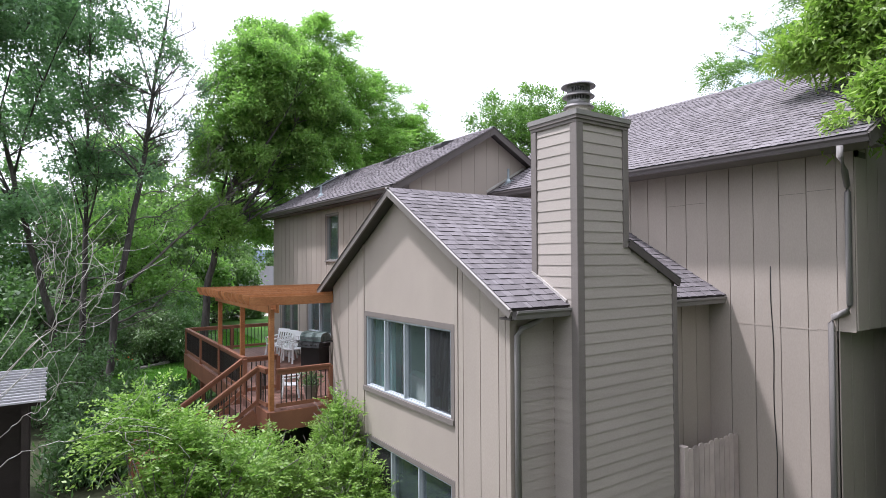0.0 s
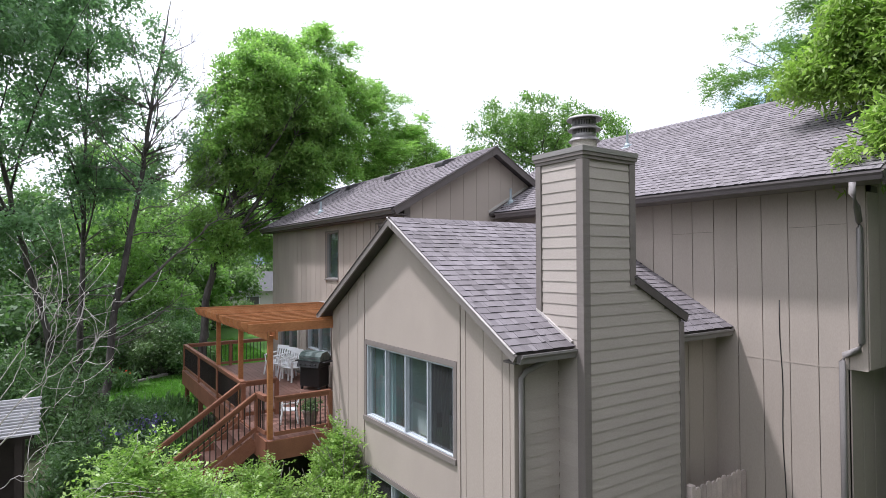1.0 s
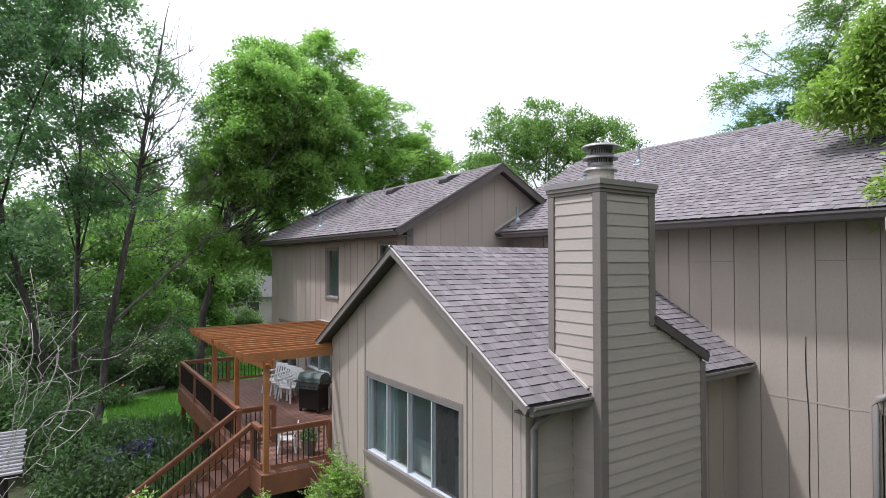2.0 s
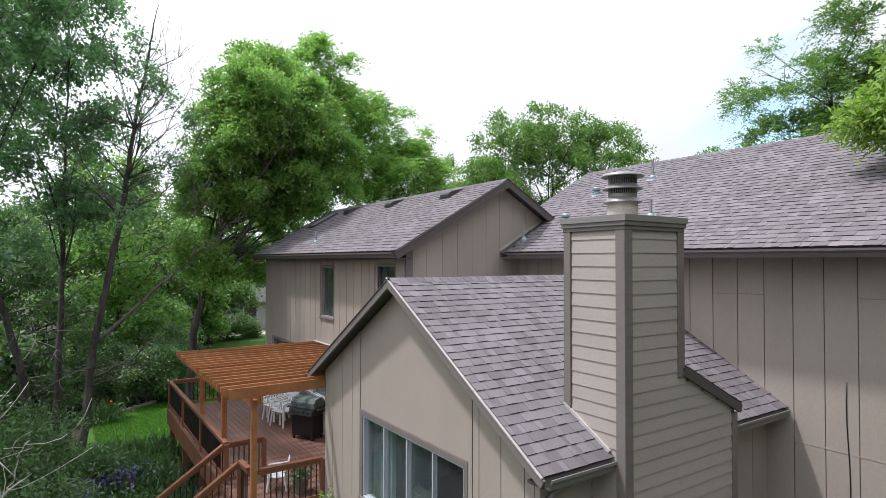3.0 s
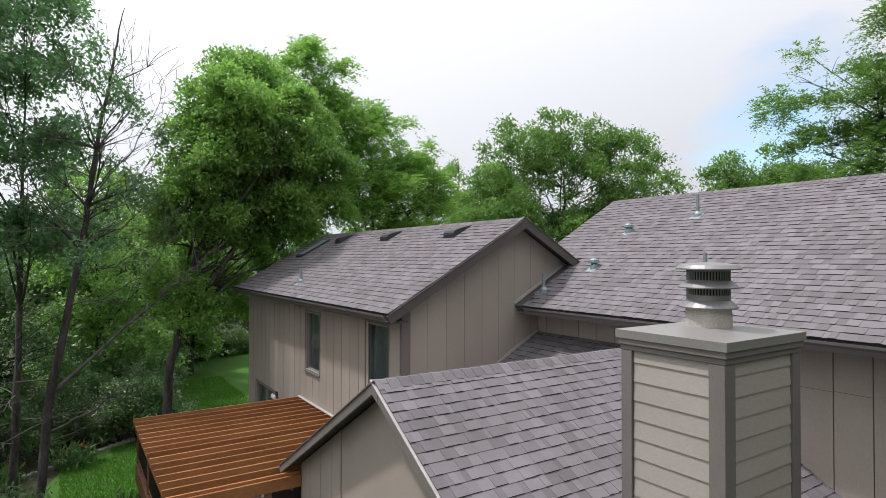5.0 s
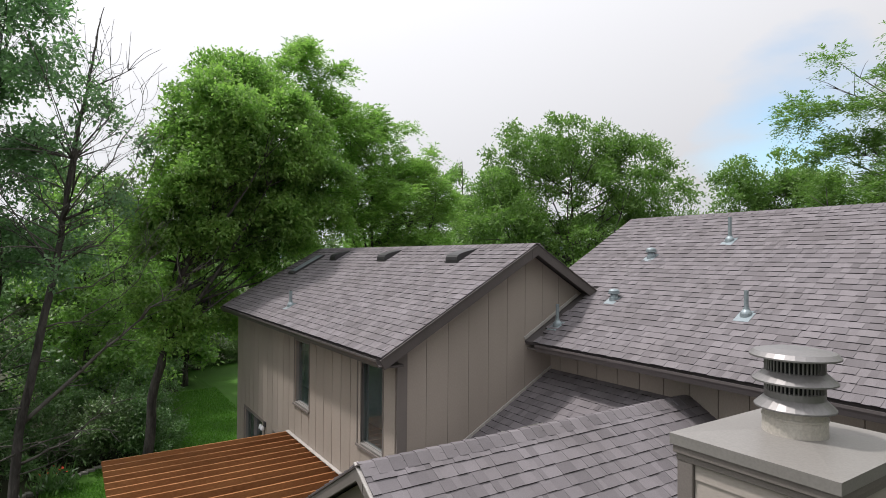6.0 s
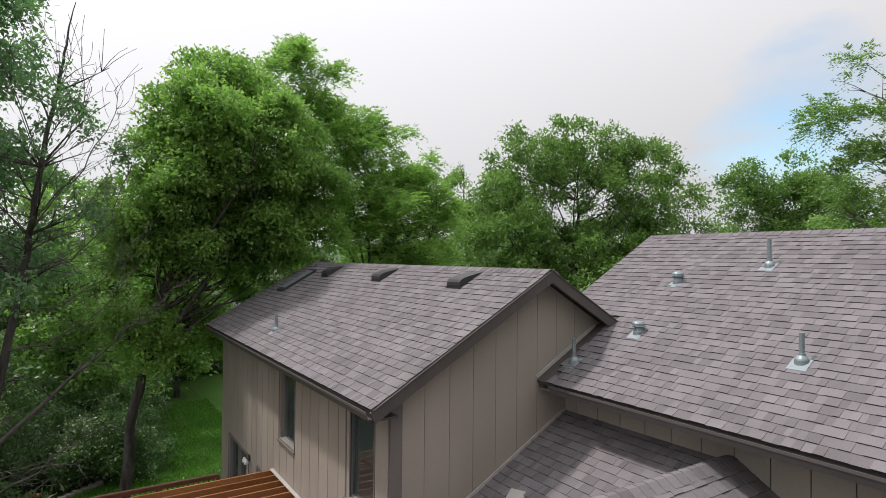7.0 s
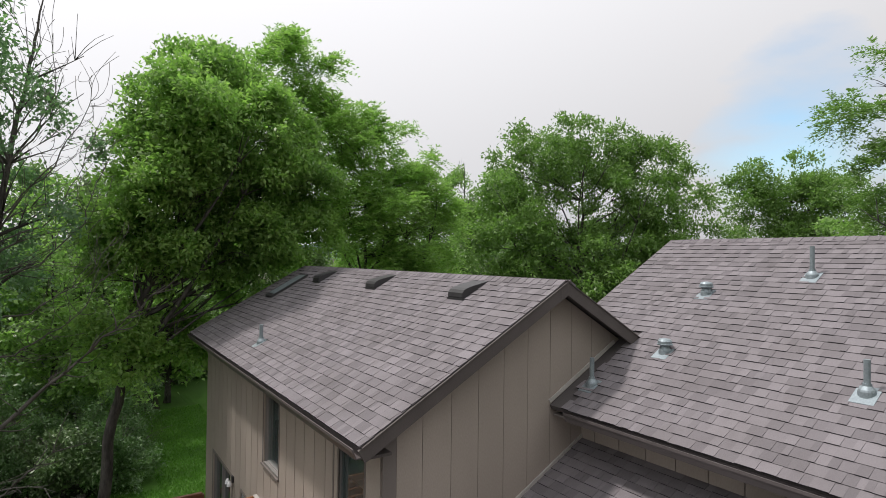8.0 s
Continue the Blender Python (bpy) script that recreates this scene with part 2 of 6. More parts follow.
FENCE_WOOD = material("pale_weathered_fence", (0.52, 0.44, 0.40), 0.85, 0.25, 4, 50, 0.2, rand=0.12)
NEIGHBOUR = material("pale_neighbour_siding", (0.36, 0.36, 0.33), 0.8, 0.1, 1, 30, 0.05)
NEIGHBOUR_ROOF = material("grey_neighbour_roof", (0.085, 0.085, 0.088), 0.9, 0.2, 2, 30, 0.1)
CONCRETE = material("pale_patio_concrete", (0.42, 0.39, 0.35), 0.9, 0.15, 1, 30, 0.1)
HILL = material("far_hill", (0.16, 0.20, 0.25), 1.0, 0.2, 0.004, 0.02, 0.0)
POT = material("glazed_pot", (0.22, 0.19, 0.16), 0.5, 0.2, 5, 50, 0.1)
PETAL_RED = material("red_petal", (0.70, 0.07, 0.02), 0.6, 0.2, 9, 60, 0.0)
PETAL_BLUE = material("lavender_petal", (0.26, 0.23, 0.50), 0.7, 0.2, 9, 60, 0.0)
LEAF_MAPLE = leaf_material("maple_leaves", (0.094, 0.200, 0.070), (0.395, 0.560, 0.155), 0.52)
LEAF_LOCUST = leaf_material("locust_leaves", (0.076, 0.158, 0.056), (0.345, 0.510, 0.150), 0.50)
LEAF_POPLAR = leaf_material("poplar_leaves", (0.074, 0.142, 0.088), (0.250, 0.400, 0.205), 0.46)
LEAF_WOOD = leaf_material("woodland_leaves", (0.064, 0.122, 0.052), (0.225, 0.325, 0.120), 0.40)
LEAF_BUSH = leaf_material("shrub_leaves", (0.078, 0.180, 0.037), (0.373, 0.520, 0.118), 0.42)
LEAF_NEAR = leaf_material("broad_leaves", (0.078, 0.160, 0.030), (0.375, 0.51, 0.105), 0.42)
LEAF_ASH = leaf_material("ash_leaves", (0.056, 0.120, 0.036), (0.250, 0.395, 0.100), 0.45)
LEAF_YOUNG = leaf_material("young_locust_leaves", (0.098, 0.200, 0.062), (0.42, 0.60, 0.165), 0.52)
LEAF_DARK = leaf_material("dark_shrub_leaves", (0.050, 0.110, 0.046), (0.180, 0.290, 0.115), 0.38)
LEAF_GRASS = leaf_material("grass_blades", (0.055, 0.160, 0.020), (0.150, 0.320, 0.048), 0.38)
LEAF_PALE = leaf_material("pale_shrub_leaves", (0.059, 0.120, 0.048), (0.206, 0.290, 0.129), 0.25)
LEAF_SPRUCE = leaf_material("spruce_needles", (0.020, 0.045, 0.033), (0.064, 0.105, 0.075), 0.15)


# ---- building helpers ----
def mesh_of(bm, name, mat):
    me = bpy.data.meshes.new(name)
    bmesh.ops.recalc_face_normals(bm, faces=bm.faces)
    bm.to_mesh(me)
    bm.free()
    me.materials.append(mat)
    return me


def part(name, bm, mat, parent, label=""):
    ob = new(name, mesh_of(bm, name, mat))
    ob.parent = parent
    return tagged(ob, label)


def thing(name, label, category, at=(0, 0, 0), group="", kind=""):
    ob = tagged(new(name), label, category, group, kind)
    ob.empty_display_size = 0.2
    ob.location = at
    return ob


def box(bm, x0, y0, z0, x1, y1, z1, bevel=0.0):
    vs = [bm.verts.new((x, y, z)) for x in (x0, x1) for y in (y0, y1) for z in (z0, z1)]
    fs = [bm.faces.new([vs[i] for i in f]) for f in ((0, 1, 3, 2), (4, 6, 7, 5), (0, 4, 5, 1), (2, 3, 7, 6), (0, 2, 6, 4), (1, 5, 7, 3))]
    if bevel:
        bmesh.ops.bevel(bm, geom=list({e for f in fs for e in f.edges}), offset=bevel, segments=1, affect="EDGES")
    return bm


def a_box(*args, bevel=0.0):
    return box(bmesh.new(), *args, bevel=bevel)


def prism(bm, profile, axis, a, b):
    """A profile of (p, q) pairs drawn out along axis x, y or z from a to b."""
    put = {"x": lambda s, p, q: (s, p, q), "y": lambda s, p, q: (p, s, q), "z": lambda s, p, q: (p, q, s)}[axis]
    lo = [bm.verts.new(put(a, p, q)) for p, q in profile]
    hi = [bm.verts.new(put(b, p, q)) for p, q in profile]
    bm.faces.new(lo)
    bm.faces.new(hi[::-1])
    for i in range(len(profile)):
        j = (i + 1) % len(profile)
        bm.faces.new((lo[i], lo[j], hi[j], hi[i]))
    return bm


def bar(bm, p, q, width, height):
    """A straight bar from p to q, its section upright."""
    p, q = Vector(p), Vector(q)
    d = (q - p).normalized()
    s = d.cross(Vector((0, 0, 1)))
    s = s.normalized() if s.length > 1e-4 else Vector((1, 0, 0))
    u = s.cross(d).normalized()
    ring = [(-0.5, -0.5), (0.5, -0.5), (0.5, 0.5), (-0.5, 0.5)]
    a = [bm.verts.new(p + s * i * width + u * j * height) for i, j in ring]
    b = [bm.verts.new(q + s * i * width + u * j * height) for i, j in ring]
    bm.faces.new(a)
    bm.faces.new(b[::-1])
    for i in range(4):
        j = (i + 1) % 4
        bm.faces.new((a[i], a[j], b[j], b[i]))
    return bm


def lathe(bm, profile, at=(0, 0, 0), steps=24):
    """A turned shape from (radius, height) pairs."""
    rings = []
    for r, z in profile:
        rings.append([bm.verts.new((at[0] + r * math.cos(2 * math.pi * k / steps), at[1] + r * math.sin(2 * math.pi * k / steps), at[2] + z))
                      for k in range(steps)])
    for a, b in zip(rings, rings[1:]):
        for k in range(steps):
            j = (k + 1) % steps
            bm.faces.new((a[k], a[j], b[j], b[k]))
    bm.faces.new(rings[0][::-1])
    bm.faces.new(rings[-1])
    return bm


def tubes_mesh(name, paths, mat, sides=6):
    """Tapered tubes; each path is a list of (point, radius)."""
    verts, faces = [], []
    for path in paths:
        pts = [Vector(p) for p, _ in path]
        start = len(verts)
        for i, (p, r) in enumerate(path):
            d = (pts[min(i + 1, len(pts) - 1)] - pts[max(i - 1, 0)]).normalized()
            s = d.orthogonal().normalized()
            t = d.cross(s)
            for k in range(sides):
                a = 2 * math.pi * k / sides
                verts.append(pts[i] + (s * math.cos(a) + t * math.sin(a)) * r)
        for i in range(len(path) - 1):
            for k in range(sides):
                j = (k + 1) % sides
                a = start + i * sides
                faces.append((a + k, a + j, a + sides + j, a + sides + k))
        faces.append(tuple(start + k for k in range(sides))[::-1])
        faces.append(tuple(start + (len(path) - 1) * sides + k for k in range(sides)))
    me = bpy.data.meshes.new(name)
    me.from_pydata(verts, [], faces)
    me.polygons.foreach_set("use_smooth", [True] * len(me.polygons))
    me.materials.append(mat)
    return me


def leaves_mesh(name, base, direction, length, width, mat, rng):
    """Many folded leaves: four corners each, from base along direction."""
    n = len(base)
    d = direction / np.linalg.norm(direction, axis=1, keepdims=True)
    side = np.cross(d, rng.normal(size=(n, 3)) * 0.55 + np.array((0, 0, 0.8)))
    side /= np.linalg.norm(side, axis=1, keepdims=True) + 1e-9
    up = np.cross(side, d)
    mid = base + d * (length * 0.45)[:, None] + up * (length * 0.10)[:, None]
    w = (length * width * 0.5)[:, None]
    co = np.stack([base, mid + side * w, base + d * length[:, None], mid - side * w], axis=1).reshape(-1, 3)
    me = bpy.data.meshes.new(name)
    me.vertices.add(4 * n)
    me.vertices.foreach_set("co", co.astype(np.float32).ravel())
    me.loops.add(4 * n)
    me.loops.foreach_set("vertex_index", np.arange(4 * n, dtype=np.int32))
    me.polygons.add(n)
    me.polygons.foreach_set("loop_start", np.arange(0, 4 * n, 4, dtype=np.int32))
    me.update(calc_edges=True)
    me.materials.append(mat)
    return me


def unit(v):
    return v / (np.linalg.norm(v, axis=-1, keepdims=True) + 1e-9)


# ---- terrain: one sheet out to the horizon ----
def ground_z(x, y):
    rise = min(1.0, max(0.0, (y - 12.0) / 12.0))
    z = 1.15 + 0.3 * rise * rise * (3 - 2 * rise)
    far = max(0.0, math.hypot(x - 5, y - 10) - 30)
    return z + 0.07 * noise.noise(Vector((x * 0.25, y * 0.25, 0))) - min(far * 0.01, 3.0)


def build_ground():
    ticks = [-2500, -900, -400, -200, -120, -80, -60] + [-50 + 2 * i for i in range(61)] + [80, 95, 120, 200, 400, 900, 2500]
    n = len(ticks)
    verts = [(x, y, ground_z(x, y)) for y in ticks for x in ticks]
    faces = [(j * n + i, j * n + i + 1, (j + 1) * n + i + 1, (j + 1) * n + i) for j in range(n - 1) for i in range(n - 1)]
    me = bpy.data.meshes.new("ground")
    me.from_pydata(verts, [], faces)
    me.polygons.foreach_set("use_smooth", [True] * len(faces))
    me.materials.append(SOIL)
    tagged(new("ground", me), "dark mulch and undergrowth round the house", "ground", kind="structure")


def sheet(name, outline, mat, lift, label, category, kind="structure"):
    """A flat-laid patch of ground cover with a wavering outline, draped a little above the ground."""
    bm = bmesh.new()
    cx, cy = sum(p[0] for p in outline) / len(outline), sum(p[1] for p in outline) / len(outline)
    pts = []
    for (ax, ay), (bx, by) in zip(outline, outline[1:] + outline[:1]):
        for k in range(6):
            f = k / 6
            pts.append((ax + (bx - ax) * f, ay + (by - ay) * f))
    rings = []
    for s in (1.0, 0.985, 0.7, 0.4, 0.12):
        ring = []
        for x, y in pts:
            px, py = cx + (x - cx) * s, cy + (y - cy) * s
            ring.append(bm.verts.new((px, py, ground_z(px, py) + (lift if s < 1 else -0.05))))
        rings.append(ring)
    for a, b in zip(rings, rings[1:]):
        for k in range(len(pts)):
            j = (k + 1) % len(pts)
            bm.faces.new((a[k], a[j], b[j], b[k]))
    bm.faces.new(rings[-1])
    me = mesh_of(bm, name, mat)
    return tagged(new(name, me), label, category, kind=kind)


def build_hills():
    bm = bmesh.new()
    prev = None
    for k in range(97):
        a = radians(-60 + 2.5 * k)
        h = 30 + 62 * (0.5 + 0.5 * noise.noise(Vector((k * 0.11, 3.1, 0)))) + 10 * noise.noise(Vector((k * 0.5, 8.0, 0)))
        c, s = math.cos(a), math.sin(a)
        row = [bm.verts.new((2300 * c, 2300 * s, -8)), bm.verts.new((2340 * c, 2340 * s, h)), bm.verts.new((2420 * c, 2420 * s, -8))]
        if prev:
            for i in range(2):
                bm.faces.new((prev[i], row[i], row[i + 1], prev[i + 1]))
        prev = row
    tagged(new("backdrop", mesh_of(bm, "backdrop", HILL)), "low blue-grey hills on the far horizon", "hills", kind="structure")


build_ground()
sheet("lawn", [(0.6, 20.8), (3.2, 19.6), (7.0, 20.4), (15, 20.6), (24, 26), (26, 50), (9, 56), (7.4, 34), (5.0, 27.2), (2.0, 26.4)],
      GRASS, 0.05, "mown green lawn behind the house and deck", "lawn")
sheet("path", [(-0.9, 8.2), (0.5, 7.4), (2.0, 9.6), (2.2, 12.4), (1.6, 13.4), (0.2, 12.0)], STONE, 0.04, "grey gravel path below the steps", "path")
sheet("patio", [(9.0, 47.5), (19, 47.5), (19, 50.6), (9.0, 50.6)], CONCRETE, 0.12, "pale concrete patio by the neighbouring house", "patio")
build_hills()

# ---- the house ----
house = thing("house", "taupe board-sided two-storey house with grey shingled gable roofs", "house", (8, 10, 1.2))
house.location = (0, 0, 0)

SUN_X, SUN_Y0, SUN_Y1 = 5.0, 5.05, 10.87          # sunroom: gable wall and side walls
EAVE_Z, RIDGE_Y, RIDGE_Z = 5.39, 7.94, 7.262
MAIN_X, MAIN_Y0, LOW_Y0 = 9.67, 2.78, 3.02
FAR_X, FAR_Y0, FAR_Y1 = 6.60, 10.62, 20.06
S_PITCH = (RIDGE_Z - EAVE_Z) / (RIDGE_Y - 4.75)


def rake_z(y):
    """Underside of the sunroom roof over the gable wall."""
    return RIDGE_Z - 0.09 - S_PITCH * abs(y - RIDGE_Y)


def far_rake_z(x):
    return 9.353 - 0.10 - 0.57 * abs(x - 9.08)


def shape_panel(bm, axis, at, out, u0, u1, z0, top, thick):
    """An upright slab on the wall plane axis=at, standing out by thick towards the sign of out, with its head cut to top(u)."""
    a, b = at, at + out * thick
    cuts = [u0, u1]
    apex = RIDGE_Y if axis == "x" else 9.08
    if u0 < apex < u1 and top(apex) > max(top(u0), top(u1)):
        cuts.insert(1, apex)
    profile = [(u0, z0), (u1, z0)] + [(u, top(u)) for u in reversed(cuts)]
    return prism(bm, profile, axis, a, b)


def solid_wall(axis, at, out, u0, u1, z0, top, holes=(), thick=0.18):
    """The wall body behind the boards, with openings right through. It lies behind the plane axis=at."""
    bm = bmesh.new()
    us = sorted({u0, u1, *[h[0] for h in holes], *[h[1] for h in holes]})
    for a, b in zip(us, us[1:]):
        spans, mid = [], (a + b) / 2
        z = z0
        for h in sorted((h for h in holes if h[0] < mid < h[1]), key=lambda h: h[2]):
            spans.append((z, h[2]))
            z = h[3]
        for lo, hi in spans:
            shape_panel(bm, axis, at, -out, a, b, lo, lambda u, hi=hi: hi, thick)
        shape_panel(bm, axis, at, -out, a, b, z, top, thick)
    bmesh.ops.remove_doubles(bm, verts=bm.verts, dist=0.0005)
    return bm


def boards(parent, axis, at, out, edges, z0, top, holes=(), gap=0.013, thick=0.020, mat=None):
    """Upright boards between the given groove places, stopped at openings."""
    for a, b in zip(edges, edges[1:]):
        lo, hi = min(a, b) + gap / 2, max(a, b) - gap / 2
        mid = (lo + hi) / 2
        z = z0
        pieces = []
        for h in sorted((h for h in holes if h[0] - 0.02 < mid < h[1] + 0.02), key=lambda h: h[2]):
            pieces.append((z, h[2]))
            z = h[3]
        for p, q in pieces:
            part("board", shape_panel(bmesh.new(), axis, at, out, lo, hi, p, lambda u, q=q: q, thick), mat or SIDING, parent)
        part("board", shape_panel(bmesh.new(), axis, at, out, lo, hi, z, top, thick), mat or SIDING, parent)


def window(axis, at, out, u0, u1, z0, z1, lights, label, casing=0.085, screen_at=-1, depth=0.10, frame_mat=None):
    """A window in the plane axis=at facing out: casing, frame, mullions, panes."""
    def slab(ua, ub, za, zb, da, db):
        a, b = at + out * da, at + out * db
        return a_box(min(a, b), ua, za, max(a, b), ub, zb) if axis == "x" else a_box(ua, min(a, b), za, ub, max(a, b), zb)
    bm = bmesh.new()
    f = 0.030
    frame_mat = frame_mat or WINDOW_WHITE
    for ua, ub, za, zb in ((u0, u1, z0, z0 + f), (u0, u1, z1 - f, z1), (u0, u0 + f, z0 + f, z1 - f), (u1 - f, u1, z0 + f, z1 - f)):
        a, b = at - out * depth, at + out * 0.0175
        args = (min(a, b), ua, za, max(a, b), ub, zb) if axis == "x" else (ua, min(a, b), za, ub, max(a, b), zb)
        box(bm, *args, bevel=0.006)
    win = part("window", bm, frame_mat, house, label)
    step = (u1 - u0 - 2 * f) / lights
    for k in range(1, lights):
        u = u0 + f + k * step
        part("mullion", slab(u - 0.016, u + 0.016, z0 + f, z1 - f, -depth * 0.8, 0.016), frame_mat, win)
    for k in range(lights):
        ua, ub = u0 + f + k * step, u0 + f + (k + 1) * step
        g = at - out * 0.055
        corners = [(g, u, z) if axis == "x" else (u, g, z) for u, z in ((ua, z0 + f), (ub, z0 + f), (ub, z1 - f), (ua, z1 - f))]
        facing = (Vector(corners[1]) - Vector(corners[0])).cross(Vector(corners[2]) - Vector(corners[1]))
        if (facing.x if axis == "x" else facing.y) * out < 0:
            corners.reverse()
        sheet_me = bpy.data.meshes.new("pane")
        sheet_me.from_pydata(corners, [], [(0, 1, 2, 3)])
        sheet_me.materials.append(GLASS)
        pane = new("pane", sheet_me)
        pane.parent = win
        pane.visible_shadow = False
        sash = bmesh.new()
        e, off = 0.016, 0.016
        for q in ((ua + off, ub - off, z0 + f, z0 + f + e), (ua + off, ub - off, z1 - f - e, z1 - f),
                  (ua + off, ua + off + e, z0 + f + e, z1 - f - e), (ub - off - e, ub - off, z0 + f + e, z1 - f - e)):
            a, b = at - out * 0.075, at - out * 0.03
            args = (min(a, b), q[0], q[2], max(a, b), q[1], q[3]) if axis == "x" else (q[0], min(a, b), q[2], q[1], max(a, b), q[3])
            box(sash, *args)
        part("sash", sash, WINDOW_WHITE if frame_mat is WINDOW_WHITE else frame_mat, win)
        if k == screen_at:
            mesh_bm = bmesh.new()
            x = at - out * 0.028
            for i in range(int((ub - ua - 0.1) / 0.016)):
                u = ua + 0.05 + i * 0.016
                box(mesh_bm, x - 0.002, u, z0 + f, x + 0.002, u + 0.004, z1 - f)
            for i in range(int((z1 - z0 - 0.1) / 0.016)):
                z = z0 + 0.05 + i * 0.016
                box(mesh_bm, x - 0.003, ua + 0.05, z, x - 0.001, ub - 0.05, z + 0.004)
            tagged(part("insect_screen", mesh_bm, SCREEN, win, "fine black insect screen"), kind="stuff")
    c = casing
    for nm, ua, ub, za, zb, proud in (("casing", u0 - c, u0, z0, z1 + c, 0.03), ("casing", u1, u1 + c, z0, z1 + c, 0.03),
                                      ("casing", u0, u1, z1, z1 + c, 0.03), ("window_sill", u0 - c, u1 + c, z0 - c, z0, 0.055)):
        part(nm, slab(ua, ub, za, zb, 0.0, proud), TRIM, win, "taupe painted trim")
    return win


# sunroom gable wall, facing the yard
W_UP = (6.385, 9.245, 3.615, 4.955)
W_LOW = (6.385, 9.245, 1.55, 2.62)
part("wall", solid_wall("x", SUN_X, -1, SUN_Y0, SUN_Y1, 0.9, rake_z, [W_LOW, W_UP]), SHADOW_GAP, house)
wall_gable = house.children[-1]
boards(wall_gable, "x", SUN_X, -1, [10.87, 10.50, 10.07, 9.66, 9.425], 0.95, rake_z)
boards(wall_gable, "x", SUN_X, -1, [6.205, 6.08, 5.67, 5.27, 5.115], 0.95, rake_z)
for ya, yb in ((9.345, 9.42), (6.21, 6.285)):
    part("trim_board", shape_panel(bmesh.new(), "x", SUN_X, -1, ya, yb, 0.95, rake_z, 0.03), SIDING, wall_gable)
for za, zb in ((5.045, None), (2.71, 3.525)):
    part("panel", shape_panel(bmesh.new(), "x", SUN_X, -1, 6.29, 9.34, za, rake_z if zb is None else (lambda u, zb=zb: zb), 0.014), PANEL, wall_gable)
part("corner_board", a_box(SUN_X - 0.03, SUN_Y0 - 0.03, 0.95, SUN_X + 0.10, SUN_Y0 + 0.055, 5.30, bevel=0.005), SIDING, wall_gable)
window("x", SUN_X, -1, *W_UP, 4, "wide white four-light window", screen_at=0)
window("x", SUN_X, -1, *W_LOW, 3, "white three-light basement window", screen_at=2)

# sunroom side walls
side = part("wall", a_box(SUN_X + 0.18, SUN_Y0, 0.9, MAIN_X, SUN_Y0 + 0.16, 5.45), SHADOW_GAP, house)
part("wall", a_box(SUN_X + 0.18, SUN_Y1 - 0.16, 0.9, FAR_X, SUN_Y1, 5.45), SIDING, house)
# rooms behind the glass
part("room_floor", a_box(SUN_X + 0.18, SUN_Y0 + 0.16, 2.75, MAIN_X, SUN_Y1 - 0.16, 2.95), ROOM_FLOOR, house)
part("room_wall", a_box(8.4, SUN_Y0 + 0.16, 0.9, 8.5, SUN_Y1 - 0.16, 5.34), ROOM, house)
part("room_ceiling", a_box(SUN_X + 0.18, SUN_Y0 + 0.16, 5.36, 8.4, SUN_Y1 - 0.16, 5.42), ROOM, house)


def drape(ya, yb, x, mat, label):
    """A hanging curtain with soft folds."""
    bm = bmesh.new()
    rows = []
    for z in (3.05, 5.2):
        rows.append([bm.verts.new((x + 0.035 * math.sin(k * 1.9), ya + (yb - ya) * k / 24, z)) for k in range(25)])
    for k in range(24):
        bm.faces.new((rows[0][k], rows[0][k + 1], rows[1][k + 1], rows[1][k]))
    bmesh.ops.solidify(bm, geom=list(bm.faces), thickness=0.008)
    ob = new("curtain", mesh_of(bm, "curtain", mat))
    tagged(ob, label, "curtain")


drape(8.52, 9.36, 5.20, TEAL_CURTAIN, "pale blue-green curtain inside the wide window")
drape(8.30, 8.44, 5.32, ROOM_FLOOR, "brown curtain edge inside the wide window")
drape(7.02, 7.16, 5.32, ROOM_FLOOR, "brown curtain edge inside the wide window")
sofa = thing("armchair", "white upholstered armchair inside the wide window", "armchair", group="armchairs inside the window")
part("seat", a_box(5.45, 7.72, 2.97, 6.15, 8.42, 3.42, bevel=0.05), CURTAIN, sofa)
part("backrest", a_box(5.42, 7.70, 3.42, 5.60, 8.44, 3.98, bevel=0.07), CURTAIN, sofa)
copy_thing(sofa, pose(0.1, -0.92, -0.06))


def lap(parent, plane, at, out, u0, u1, z, exposure, mat=LAP):
    """One lapped board, its lower edge standing proud."""
    a, t0, t1 = at, at + out * 0.003, at + out * 0.0135
    prof = [(a, z), (t1, z), (t0, z + exposure + 0.02), (a, z + exposure + 0.02)]
    part("lap_board", prism(bmesh.new(), prof, "x", u0, u1) if plane == "y" else prism(bmesh.new(), prof, "y", u0, u1), mat, parent)


LAP_Z0, LAP_STEP = 1.197, 0.153
for i in range(28):
    lap(side, "y", SUN_Y0, -1, SUN_X + 0.11, 5.79, LAP_Z0 + i * LAP_STEP, LAP_STEP)

boards(side, "y", SUN_Y0, -1, [7.97 + 0.42 * k for k in range(5)], 0.95, lambda u: 5.24)
# main wall, facing the yard over the sunroom, and its overhanging end
main_top = lambda u: 7.66
wall_main = part("wall", solid_wall("x", MAIN_X, -1, MAIN_Y0, FAR_Y0, 4.98, main_top), SHADOW_GAP, house)
wall_low = part("wall", solid_wall("x", MAIN_X, -1, LOW_Y0, SUN_Y0, 0.9, lambda u: 4.98), SHADOW_GAP, house)
grooves = [3.01 + 0.4085 * k for k in range(19)] + [FAR_Y0]
boards(wall_main, "x", MAIN_X, -1, [g for g in grooves], 4.93, main_top)
boards(wall_low, "x", MAIN_X, -1, [LOW_Y0 + 0.01] + [g for g in grooves if 3.4 < g < 5.0] + [5.15], 0.95, lambda u: 4.925)
